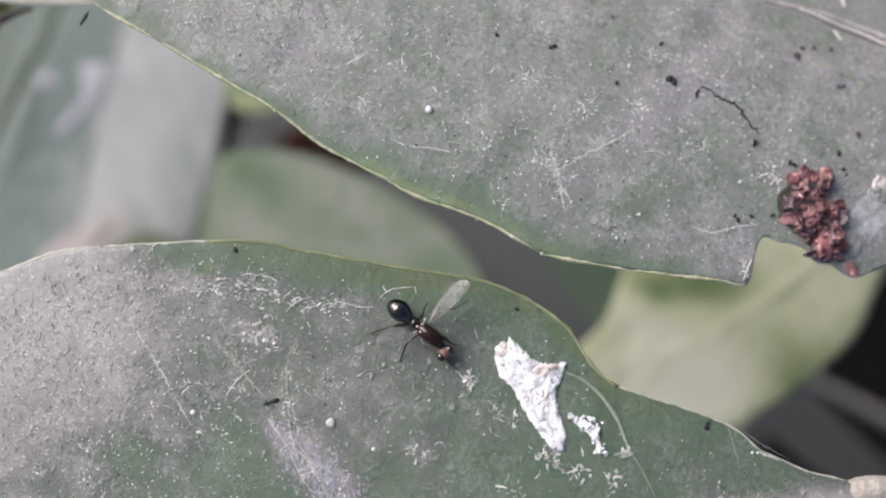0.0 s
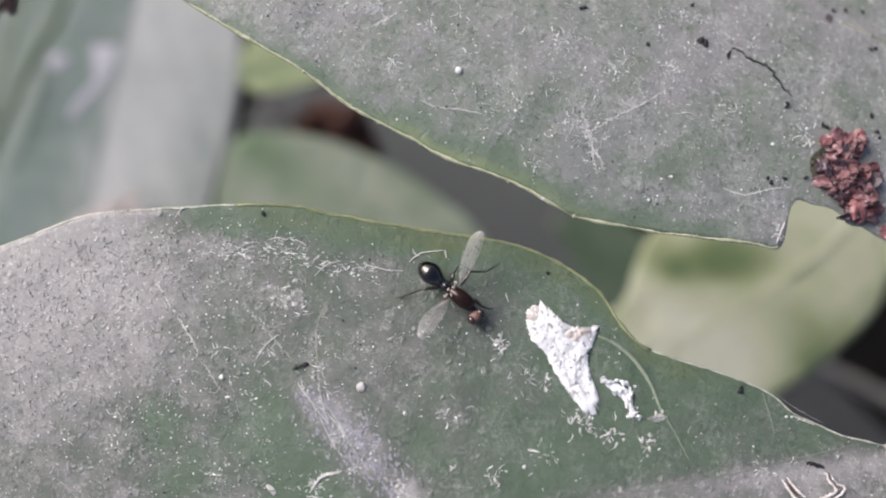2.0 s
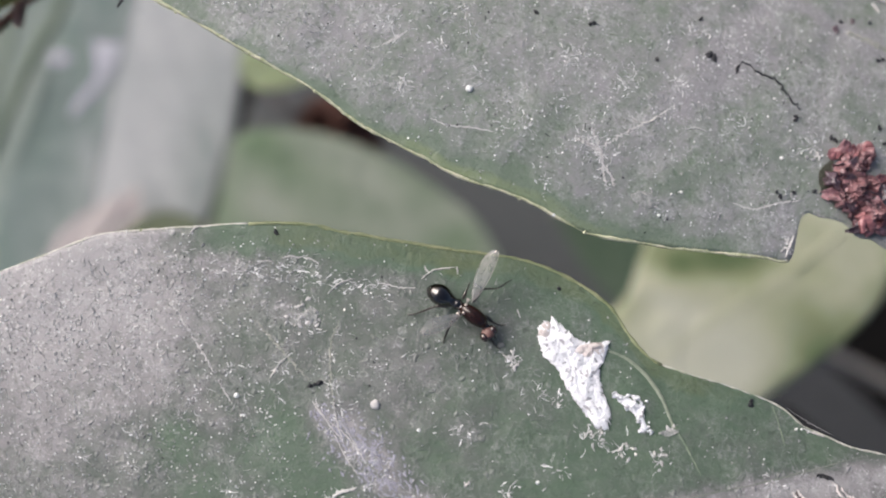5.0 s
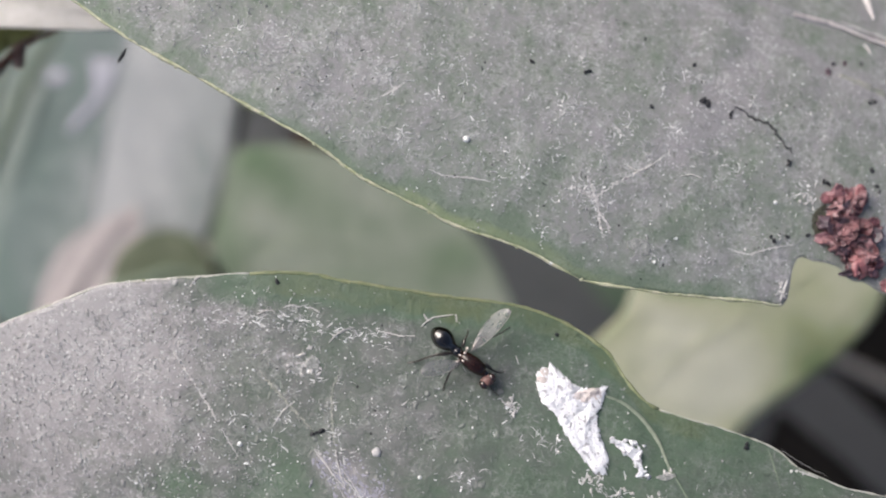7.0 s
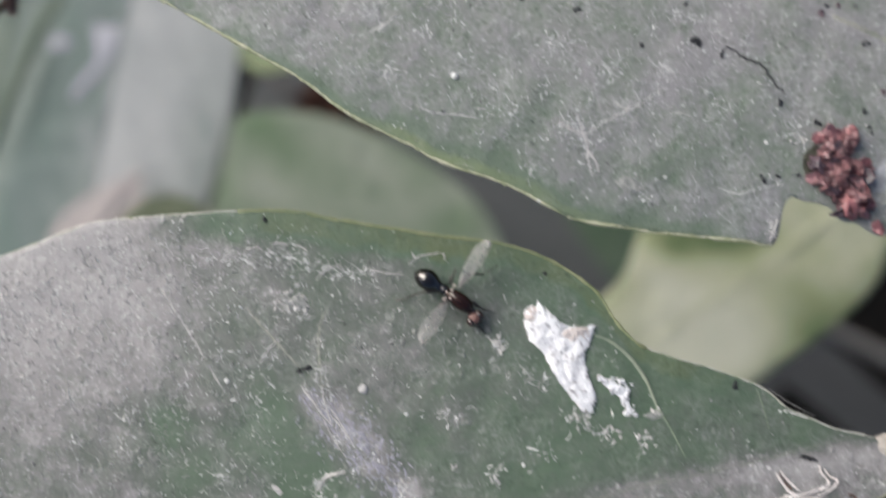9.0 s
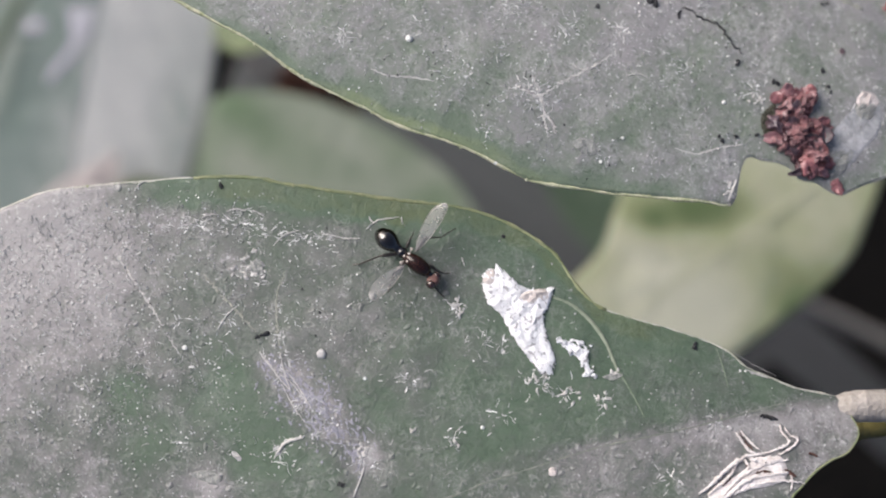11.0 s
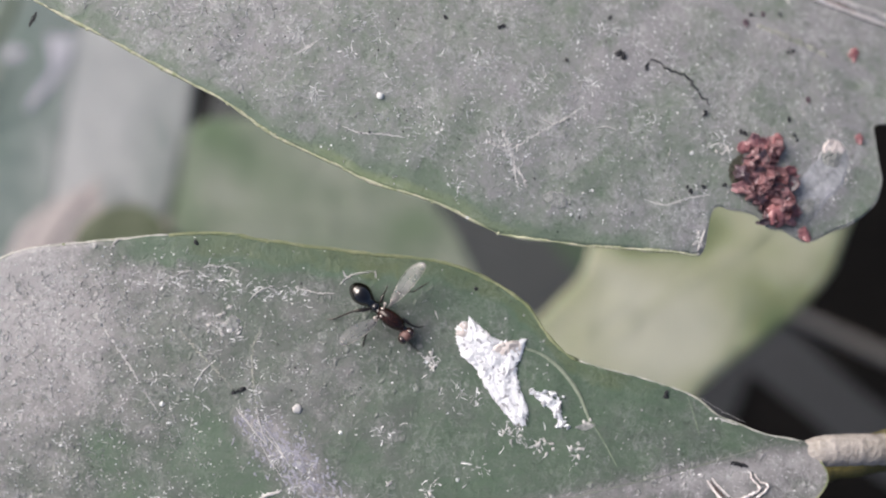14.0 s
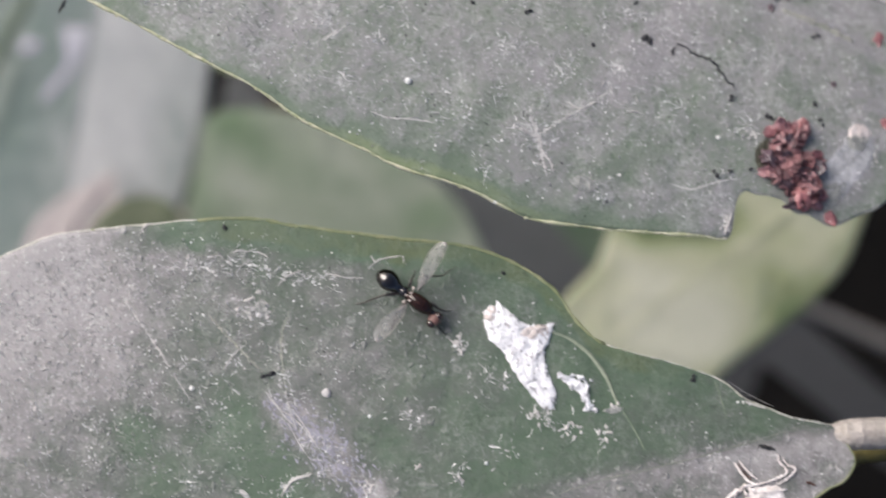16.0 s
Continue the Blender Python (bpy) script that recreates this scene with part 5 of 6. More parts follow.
# frass: rusty crumbs heaped at the gnawed notch
frass = new("frass_heap")
c = [(18.91, 1.90)][0]
frass.location = M(c[0], c[1], up_z(*c))
tagged(frass, "heap of rusty red-brown crumbly frass at the gnawed edge", "frass")
bpy.context.view_layer.update()
rng = random.Random(11)
part("mass", crust(up_z, [(17.80, 2.91), (18.76, 3.95), (19.80, 4.12), (20.07, 3.65), (19.70, 3.17), (19.28, 2.63), (20.02, 2.41), (20.32, 1.48), (20.50, 0.32), (20.21, -0.26), (19.55, -0.49), (18.79, -0.26), (18.36, 0.46), (17.56, 1.12), (17.41, 1.75)], 0.62, 78, 60, 220, 1.3, 1.2), FRASS_MASS, frass, "wet mushy red-brown mass")
def folded_flake(bm, length, width, curl, seed, thick=0.05):
    """A wet, crumpled flake, in millimetres: a small sheet curled across and buckled by noise, with thickness."""
    rng = random.Random(seed)
    nu, nv = 10, 7
    lean = rng.uniform(-0.5, 0.5)
    sheets = []
    for side in (0.0, -thick):
        rows = []
        for i in range(nu):
            u = i / (nu - 1) - 0.5
            w = width * (0.35 + 0.75 * math.cos(math.pi * u) ** 0.6) * (1 + 0.5 * noise.noise(Vector((u * 4, seed, 0))))
            row = []
            for j in range(nv):
                v = j / (nv - 1) - 0.5
                a = curl * v + lean
                q = Vector((length * u + 0.12 * length * noise.noise(Vector((v * 3, seed, 4))), w * math.sin(a) / max(abs(curl), 0.6) * 1.4, w * (1 - math.cos(a)) / max(abs(curl), 0.6)))
                q.z += 0.16 * noise.noise(Vector((u * 4 + seed, v * 3, 1))) - 0.5 * length * u * u + side
                row.append(bm.verts.new(0.001 * q))
            rows.append(row)
        sheets.append(rows)
    top, low = sheets
    for i in range(nu - 1):
        for j in range(nv - 1):
            bm.faces.new((top[i][j], top[i + 1][j], top[i + 1][j + 1], top[i][j + 1]))
            bm.faces.new((low[i][j], low[i][j + 1], low[i + 1][j + 1], low[i + 1][j]))
    for i in range(nu - 1):
        for j in (0, nv - 1):
            bm.faces.new((top[i][j], low[i][j], low[i + 1][j], top[i + 1][j]) if j == 0 else (top[i][j], top[i + 1][j], low[i + 1][j], low[i][j]))
    for j in range(nv - 1):
        for i in (0, nu - 1):
            bm.faces.new((top[i][j], top[i][j + 1], low[i][j + 1], low[i][j]) if i == 0 else (top[i][j], low[i][j], low[i][j + 1], top[i][j + 1]))
    bmesh.ops.recalc_face_normals(bm, faces=bm.faces)


shapes = {}
for tone, material in (("rust", FRASS), ("pink", FRASS_PINK), ("dark", FRASS_DARK)):
    shapes[tone] = []
    for k in range(7):
        bm = bmesh.new()
        if k == 6:
            arc, p, a = [], Vector((0, 0, 0)), 0.0
            for i in range(18):
                arc.append(p.copy())
                a += (0.10 + 0.035 * k) * (1 + 0.9 * math.sin(i * 0.8 + k))
                p += Vector((0.00009 * math.cos(a), 0.00009 * math.sin(a), 0.00003 * math.sin(i * 0.6 + k)))
            mid = sum(arc, Vector()) / 18
            tube(bm, [q - mid for q in arc], lambda t: 0.00021 * (0.35 + 0.75 * math.sin(math.pi * (0.06 + 0.88 * t))) * (1 + 0.4 * noise.noise(Vector((t * 5, k, 0)))), 12, 0.8)
        elif k < 5:
            folded_flake(bm, (1.1, 0.8, 0.95, 0.7, 1.25)[k], (0.55, 0.66, 0.5, 0.55, 0.42)[k], (2.2, 1.5, 2.8, 1.2, 3.2)[k], 7 * k + len(tone))
        else:
            blob(bm, (0, 0, 0), (0.00034, 0.00026, 0.00018), 200 + k, 1.3, 3, None, 1.4)
        me = bpy.data.meshes.new("crumb")
        bm.to_mesh(me)
        bm.free()
        me.materials.append(material)
        me.polygons.foreach_set("use_smooth", [True] * len(me.polygons))
        shapes[tone].append(me)
# where the flakes lie: middle, spread, count and tone of each clump of the heap
CLUMPS = (
    (18.75, 3.70, 0.30, 9, "rust"), (19.50, 3.85, 0.25, 7, "rust"), (18.15, 3.00, 0.26, 8, "dark"), (17.85, 2.30, 0.28, 9, "dark"), (18.55, 2.75, 0.22, 6, "dark"),
    (17.75, 1.55, 0.26, 8, "pink"), (18.35, 1.95, 0.28, 8, "pink"), (20.15, 2.15, 0.24, 8, "rust"), (19.95, 1.55, 0.26, 7, "dark"), (19.25, 1.55, 0.30, 9, "pink"),
    (18.75, 0.95, 0.30, 9, "rust"), (19.60, 0.85, 0.30, 9, "pink"), (20.05, 0.45, 0.26, 8, "rust"), (19.30, 0.25, 0.28, 9, "rust"), (18.95, -0.10, 0.20, 6, "dark"), (19.70, -0.05, 0.22, 6, "pink"),
)
for cx, cy, spread, count, tone in CLUMPS:
    for i in range(count * 2 // 5):
        x, y = cx + rng.gauss(0, spread), cy + rng.gauss(0, spread)
        ob = new("crumb", rng.choice(shapes[tone if rng.random() < 0.72 else rng.choice(("rust", "pink", "dark"))]))
        ob.parent = frass
        ob.location = M(x, y, up_z(x, y) + rng.uniform(0.15, 0.42)) - frass.location
        ob.rotation_euler = (rng.gauss(0, 0.35), rng.gauss(0, 0.35), rng.uniform(0, 6.28))
        s = rng.uniform(0.65, 1.3)
        ob.scale = (s, s, s)
for x, y, s in [(*p, s) for p, s in zip([(20.81, -0.95), (20.99, -1.18), (18.96, 10.39), (20.08, 10.90), (21.88, 6.05)], (0.9, 0.6, 0.5, 0.35, 0.4))] + [(*p, 0.7) for p in [(25.31, 8.71), (25.10, 8.45), (24.59, 3.87)]]:
    ob = new("frass_crumb", shapes["dark" if s < 0.55 else "rust"][3])
    ob.location = M(x, y, up_z(x, y) + 0.12)
    ob.scale = (s, s, s)
    tagged(ob, "loose pink-brown frass crumb on the leaf", "frass", "loose frass crumbs")


# fine pale flecks strewn on both leaves, too many to count
def flecks(name, surface, inside, count, seed, weight, material, label, chunky=0.2):
    rng = random.Random(seed)
    vs, fs, made = [], [], 0
    while made < count:
        x, y, edge = inside(rng)
        w = weight(x, y) * (0.12 + 0.88 * smooth(0.6, 2.2, edge))
        if w <= 0 or rng.random() > w:
            continue
        long = rng.random() < 0.16
        ln, wd = (rng.uniform(0.08, 0.24), rng.uniform(0.014, 0.026)) if long else (rng.uniform(0.025, 0.07), rng.uniform(0.018, 0.05))
        tall = 1.0
        if not long and rng.random() < chunky:
            ln, wd, tall = rng.uniform(0.03, 0.07), rng.uniform(0.035, 0.065), 2.2
        a, bend = rng.uniform(0, math.pi), rng.uniform(-1.1, 1.1) if long else 0.0
        b, k = len(vs), 4
        px, py = x, y
        for i in range(k):
            t = i / (k - 1)
            w = wd * (0.35 + 0.9 * math.sin(math.pi * (0.12 + 0.76 * t))) * rng.uniform(0.7, 1.2)
            dx, dy = math.cos(a), math.sin(a)
            z = surface(px, py)
            for v, h in ((-w, -0.01), (0.0, tall * rng.uniform(0.014, 0.042)), (w, -0.01)):
                vs.append(M(px - v * dy, py + v * dx, z + h))
            a += bend / k
            px, py = px + dx * 2 * ln / k, py + dy * 2 * ln / k
        for i in range(k - 1):
            for c in (0, 1):
                fs.append((b + 3 * i + c, b + 3 * i + 3 + c, b + 3 * i + 4 + c, b + 3 * i + 1 + c))
        made += 1
    me = bpy.data.meshes.new(name)
    me.from_pydata([tuple(v) for v in vs], [], fs)
    me.materials.append(material)
    return tagged(new(name, me), label, "dust", kind="stuff")


def inside_blade(a, b, m, span):
    def pick(rng):
        i = rng.randrange(*span)
        e = a[i] if rng.random() < 0.85 else b[i]
        v = math.sqrt(rng.uniform(0.0, 0.97))
        q = m[i].lerp(e, v)
        j = rng.uniform(-0.2, 0.2)
        return q.x + j, q.y + j, (1 - v) * (e - m[i]).length
    return pick


def low_weight(x, y):
    if x < -25 or y < -19 or abs(x) > 25:
        return 0
    web = 1 - abs(noise.noise(Vector((x * 0.42, y * 0.42, 1)))) * 5
    return 0.035 - 0.02 * smooth(1, 6, x) + 0.36 * smooth(0, -14, x) + 0.9 * max(0.0, web) ** 2 * (0.06 + 0.94 * smooth(0, -10, x))


def left_weight(x, y):
    if x < -25 or y < -19:
        return 0
    return smooth(-6, -16, x) * (0.35 + 0.65 * smooth(-0.2, 0.3, noise.noise(Vector((x * 0.5, y * 0.5, 31)))))


HOLE_AT = [(17.30, 1.98)][0]


def up_weight(x, y):
    if x < -24 or x > 24 or y > 15 or (Vector((x, y)) - Vector(HOLE_AT)).length < 0.9:
        return 0
    web = 1 - abs(noise.noise(Vector((x * 0.36, y * 0.36, 9)))) * 5
    return 0.16 + 1.0 * max(0.0, web) ** 2 * (0.5 + 1.0 * max(0.0, noise.noise(Vector((x * 0.2, y * 0.2, 4))) + 0.2))


# matted webs of dried threads on the leaves: crinkled strips that branch from a few middles
def matted_web(surface, cx, cy, radius, count, seed, material=THREADS, grain=None, wide=1.0):
    rng = random.Random(seed)
    vs, fs = [], []
    for _ in range(count):
        a, d = rng.uniform(0, 2 * math.pi), abs(rng.gauss(0, 0.45)) * radius
        x, y = cx + d * math.cos(a), cy + d * math.sin(a)
        heading = a + rng.gauss(0, 0.9) if grain is None else grain + rng.gauss(0, 0.45)
        wd, step = wide * rng.uniform(0.014, 0.036), rng.uniform(0.05, 0.11)
        b, k = len(vs), rng.choice((3, 3, 3, 4, 4, 5, 6))
        for i in range(k):
            w = (wd if k > 3 else 1.5 * wd) * (0.4 + 0.8 * math.sin(math.pi * (0.1 + 0.8 * i / (k - 1)))) * rng.uniform(0.6, 1.3)
            dx, dy = math.cos(heading), math.sin(heading)
            z = surface(x, y)
            for v, h in ((-w, -0.01), (0.0, rng.uniform(0.010, 0.035)), (w, -0.01)):
                vs.append(tuple(M(x - v * dy, y + v * dx, z + h)))
            heading += rng.gauss(0, 0.32)
            x, y = x + step * dx, y + step * dy
        for i in range(k - 1):
            for c in (0, 1):
                fs.append((b + 3 * i + c, b + 3 * i + 3 + c, b + 3 * i + 4 + c, b + 3 * i + 1 + c))
    me = bpy.data.meshes.new("dried_web")
    me.from_pydata(vs, [], fs)
    me.materials.append(material)
    return tagged(new("dried_web", me), "matted whitish web of dried threads on the leaf", "web", kind="stuff")


for k, (x, y, r, count) in enumerate(((5.68, 3.66, 1.2, 70), (5.15, 4.3, 0.8, 30), (7.0, 6.97, 0.9, 34), (9.86, 7.05, 0.9, 30), (16.64, 4.06, 0.6, 24), (4.23, 8.32, 0.9, 34), (-3.86, 7.03, 0.8, 26), (3.08, 2.17, 0.8, 22), (12.41, 5.29, 0.9, 20), (-4.52, 9.95, 1.0, 30), (-0.67, 9.76, 0.9, 24), (2.09, 4.99, 0.7, 18), (14.44, 8.68, 0.35, 12), (22.3, 1.2, 0.8, 26))):
    matted_web(up_z, x, y, r, count, 500 + k)
spread_rng = random.Random(41)
for k in range(22):
    x, y = spread_rng.uniform(-14, 15), spread_rng.uniform(1, 13)
    if y > 3.2 - 0.62 * x and (x < 14.5 or y > 3):
        matted_web(up_z, x, y, spread_rng.uniform(0.4, 1.0), spread_rng.randrange(8, 20), 540 + k)
for k, (x, y, r, count) in enumerate(((-8.7, -4.1, 0.7, 26), (-9.9, -6.4, 0.6, 14), (-7.3, -7.4, 0.5, 14), (-7.2, -9.0, 0.9, 26), (-6.4, -10.6, 1.0, 28), (-5.4, -11.8, 0.9, 22), (-7.4, -12.7, 0.7, 24), (-3.5, -13.2, 0.7, 26), (-9.2, -1.5, 0.7, 16), (-6.2, -2.6, 0.7, 16), (-11.2, -2.0, 0.6, 14), (-1.2, -9.6, 0.8, 18), (0.8, -12.4, 0.7, 14), (1.3, -6.3, 0.4, 14), (5.3, -10.2, 0.7, 18), (13.5, -12.3, 0.9, 18), (11.0, -14.6, 0.9, 18), (3.5, -8.2, 0.6, 14), (4.7, -9.9, 0.6, 16), (6.4, -10.6, 0.7, 14), (8.2, -11.2, 0.8, 16), (2.5, -8.0, 0.8, 20), (3.2, -11.5, 1.0, 18))):
    matted_web(low_z, x, y, r, count, 600 + k)
for k, (x, y, r, count) in enumerate(((-7.9, -8.7, 0.8, 36), (-7.1, -9.5, 1.2, 70), (-6.2, -10.2, 1.7, 100), (-5.4, -10.9, 1.9, 100), (-4.7, -11.9, 1.6, 70), (-3.9, -12.9, 1.2, 44))):
    matted_web(low_z, x, y, r, count, 620 + k, BLOOM, -0.9, 2.0)
for k, (x, y, count) in enumerate(((-13.2, -2.0, 14), (-12.2, -1.85, 18), (-11.2, -1.8, 20), (-10.2, -1.75, 20), (-9.2, -1.95, 18), (-8.2, -2.2, 16), (-7.2, -2.6, 13), (-6.0, -2.9, 12), (-4.9, -2.9, 10))):
    matted_web(low_z, x, y, 0.7, count, 660 + k, THREADS, 0.1, 1.0)
for k in range(20):
    x, y = spread_rng.uniform(-21, -4), spread_rng.uniform(-14, -1.6)
    matted_web(low_z, x, y, spread_rng.uniform(0.3, 0.9), spread_rng.randrange(5, 13), 640 + k)
flecks("dust_flecks", low_z, inside_blade(low_a, low_b, low_m, (2, 235)), 2100, 21, low_weight, DUST, "fine pale flecks of dust and wax strewn over the leaf")
flecks("dust_flecks", up_z, inside_blade(up_a, up_b, up_m, (10, 260)), 2300, 22, up_weight, DUST, "fine pale flecks of dust and wax strewn over the leaf", 0.45)
flecks("dust_crumbs", low_z, inside_blade(low_a, low_b, low_m, (2, 235)), 1900, 27, left_weight, DUST_DULL, "coarse grey-tan crumbs of dust caked on the leaf", 0.75)
flecks("dark_flecks", low_z, inside_blade(low_a, low_b, low_m, (2, 235)), 90, 23, low_weight, SOOT, "fine black specks of soot strewn over the leaf", 0.5)
flecks("dark_flecks", up_z, inside_blade(up_a, up_b, up_m, (10, 260)), 110, 24, up_weight, SOOT, "fine black specks of soot strewn over the leaf", 0.5)


# ---- the fly ----
FLY_AT = [(-0.68, -4.21)][0]
fly = new("fly")
fly.matrix_world = Matrix.Translation(M(FLY_AT[0], FLY_AT[1], low_z(*FLY_AT) + 0.02)) @ pose(0, 0, 0, -9, 0, 0) @ pose(0, 0, 0, 0, 0, -38.5)
tagged(fly, "small shiny black ant-like fly with clear spread wings", "fly")


def fly_part(name, build, material, label="", parent=None):
    """A part in the fly's own space, in millimetres."""
    bm = bmesh.new()
    build(bm)
    for v in bm.verts:
        v.co *= 0.001
    bm.normal_update()
    me = bpy.data.meshes.new(name)
    bm.to_mesh(me)
    bm.free()
    me.materials.append(material)
    me.polygons.foreach_set("use_smooth", [True] * len(me.polygons))
    ob = new(name, me)
    ob.parent = parent or fly
    if label:
        ob["label"] = label
    return ob


def lathe(bm, stations, sides=28, flat=1.0):
    """Rings along x: (x, z, radius)."""
    line = spline(stations, 40)
    rings = []
    for p in line:
        r = max(p.z, 0.004)
        rings.append([bm.verts.new((p.x, r * math.cos(t), p.y + r * flat * math.sin(t))) for t in (2 * math.pi * k / sides for k in range(sides))])
    for q, w in zip(rings, rings[1:]):
        for k in range(sides):
            bm.faces.new((q[k], q[(k + 1) % sides], w[(k + 1) % sides], w[k]))
    bm.faces.new(rings[0][::-1])
    bm.faces.new(rings[-1])
    bmesh.ops.recalc_face_normals(bm, faces=bm.faces)


WAIST = (-0.62, 0.0, 0.80)
abdomen = fly_part("abdomen", lambda bm: lathe(bm, [(0.10, 0, 0.10), (-0.05, 0.01, 0.20), (-0.22, 0.03, 0.28), (-0.42, 0.04, 0.225), (-0.56, 0.06, 0.26), (-0.76, 0.09, 0.38), (-0.95, 0.09, 0.47), (-1.15, 0.09, 0.51), (-1.34, 0.085, 0.50), (-1.52, 0.065, 0.425), (-1.67, 0.04, 0.35), (-1.79, 0.0, 0.24), (-1.87, -0.04, 0.12), (-1.91, -0.06, 0.02)], 40, 0.95), FLY_BLACK, "glossy black pear-shaped abdomen")
abdomen.location = Vector(WAIST) * 0.001
thorax = fly_part("thorax", lambda bm: lathe(bm, [(-0.74, 0.78, 0.02), (-0.66, 0.80, 0.20), (-0.40, 0.86, 0.31), (0.0, 0.88, 0.38), (0.40, 0.86, 0.36), (0.70, 0.80, 0.27), (0.84, 0.76, 0.10)], 28, 1.05), FLY_BROWN, "dark brown thorax")
for x, y, z, r in ((-0.50, 0.15, 1.06, 0.075), (-0.62, -0.06, 0.99, 0.070), (-0.36, -0.20, 1.13, 0.060)):
    fly_part("scutellum_spot", lambda bm: blob(bm, (x, y, z), (1.3 * r, r, 0.7 * r), y * 9, 0.2, 2), FLY_PALE, "small pale spot", thorax)


def build_head(bm):
    blob(bm, (0.30, 0, 0), (0.29, 0.40, 0.30), 1, 0.1, 3)


head = fly_part("head", build_head, FLY_HEAD, "reddish-brown round head")
head.location = Vector((0.86, -0.16, 0.66)) * 0.001
for s in (1, -1):
    fly_part("eye", lambda bm: blob(bm, (0.32, 0.27 * s, 0.06), (0.25, 0.19, 0.25), 2, 0.04, 3), FLY_EYE, "dark red compound eye", head)
    fly_part("antenna", lambda bm: tube(bm, [Vector((0.50, 0.06 * s, 0.05)), Vector((0.64, 0.10 * s, 0.0)), Vector((0.74, 0.14 * s, -0.08))], 0.03, 6), FLY_LEG, "", head)
fly_part("neck", lambda bm: lathe(bm, [(0.70, 0.74, 0.14), (0.86, 0.72, 0.13), (1.0, 0.70, 0.10)], 16), FLY_BLACK)
for s in (1, -1):
    fly_part("halter", lambda bm: (tube(bm, [Vector((-0.52, 0.22 * s, 0.9)), Vector((-0.56, 0.36 * s, 1.0))], 0.025, 6), blob(bm, (-0.57, 0.42 * s, 1.04), (0.085, 0.07, 0.065), 3, 0.1, 2)), FLY_PALE, "white knobbed halter")


def wing_outline(t, side):
    lead = 0.26 * math.sin(math.pi * min(1, t ** 1.2)) ** 0.45
    trail = 0.47 * math.sin(math.pi * t ** 1.7) ** 0.5
    return lead if side > 0 else -trail


LENGTH = 2.9


def build_wing(bm, mirror):
    n, m = 28, 8
    rows = []
    for i in range(n):
        t = 0.03 + 0.965 * i / (n - 1)
        lo, hi = wing_outline(t, -1), wing_outline(t, 1)
        stem = smooth(0.0, 0.22, t)
        lo, hi = lo * (0.25 + 0.75 * stem), hi * (0.25 + 0.75 * stem)
        rows.append([(LENGTH * t, mirror * (lo + (hi - lo) * k / m), 0.04 * math.sin(5 * t + 4 * k / m) + 0.05 * math.sin(math.pi * k / m)) for k in range(m + 1)])
    top = [[bm.verts.new(p) for p in r] for r in rows]
    for a, b in zip(top, top[1:]):
        for k in range(m):
            bm.faces.new((a[k], a[k + 1], b[k + 1], b[k]))
    bmesh.ops.solidify(bm, geom=bm.faces[:], thickness=0.012)


def build_vein(bm, mirror, k):
    pts = []
    for i in range(16):
        t = 0.03 + (0.96 if k in (0, 4) else 0.9 - 0.04 * k) * i / 15
        lo, hi = wing_outline(t, -1), wing_outline(t, 1)
        stem = 0.25 + 0.75 * smooth(0.0, 0.22, t)
        y = (lo + (hi - lo) * (1.0, 0.80, 0.58, 0.34, 0.0)[k]) * stem
        f = (1.0, 0.80, 0.58, 0.34, 0.0)[k]
        pts.append(Vector((LENGTH * t, mirror * y, 0.04 * math.sin(5 * t + 4 * f) + 0.05 * math.sin(math.pi * f) + 0.01)))
    tube(bm, pts, lambda t: (0.017, 0.003, 0.010, 0.003, 0.006)[k] * (1.1 - 0.3 * t), 6)


VEIN_BROWN = shell_material("wing_vein", (0.22, 0.20, 0.18), (0.40, 0.37, 0.34), 0.4)
wings = []
for mirror in (-1, 1):
    w = fly_part("wing", lambda bm: build_wing(bm, mirror), WING, "clear glassy wing with thin veins")
    for k in range(5):
        fly_part("wing_vein", lambda bm: build_vein(bm, mirror, k), VEIN_BROWN, "", w)
    # extra film whitens the tip, standing in for a reflection
    fly_part("wing_tip_glint", lambda bm: blob(bm, (0.955 * LENGTH, -0.05 * mirror, 0.0), (0.10, 0.15, 0.012), 4, 0.15, 3), WING, "whitish film at the wing tip, added for its reflection", w)
    wings.append(w)
left_wing, right_wing = wings

# legs: hip, knee, heel and foot, in the fly's space
LEGS = (
    ([(-0.88, -0.07), (-1.62, -0.80), (-2.19, -1.61), (-2.71, -2.09)], 0.75, 0.95),
    ([(-0.40, -0.11), (-0.57, -0.94), (-0.35, -1.74), (-0.03, -2.45)], 0.70, 0.80),
    ([(0.35, -0.00), (1.24, -0.33), (1.73, -0.43), (2.15, -0.48)], 0.65, 0.60),
    ([(0.52, 0.35), (1.04, 0.34), (1.38, 0.44), (1.58, 0.67)], 0.65, 0.50),
    ([(-0.33, 0.50), (-0.38, 1.26), (0.18, 1.78), (0.47, 2.60)], 0.75, 0.85),
    ([(-0.80, 0.32), (-0.92, 0.72), (-0.98, 1.00), (-1.10, 1.22)], 0.75, 0.85),
)
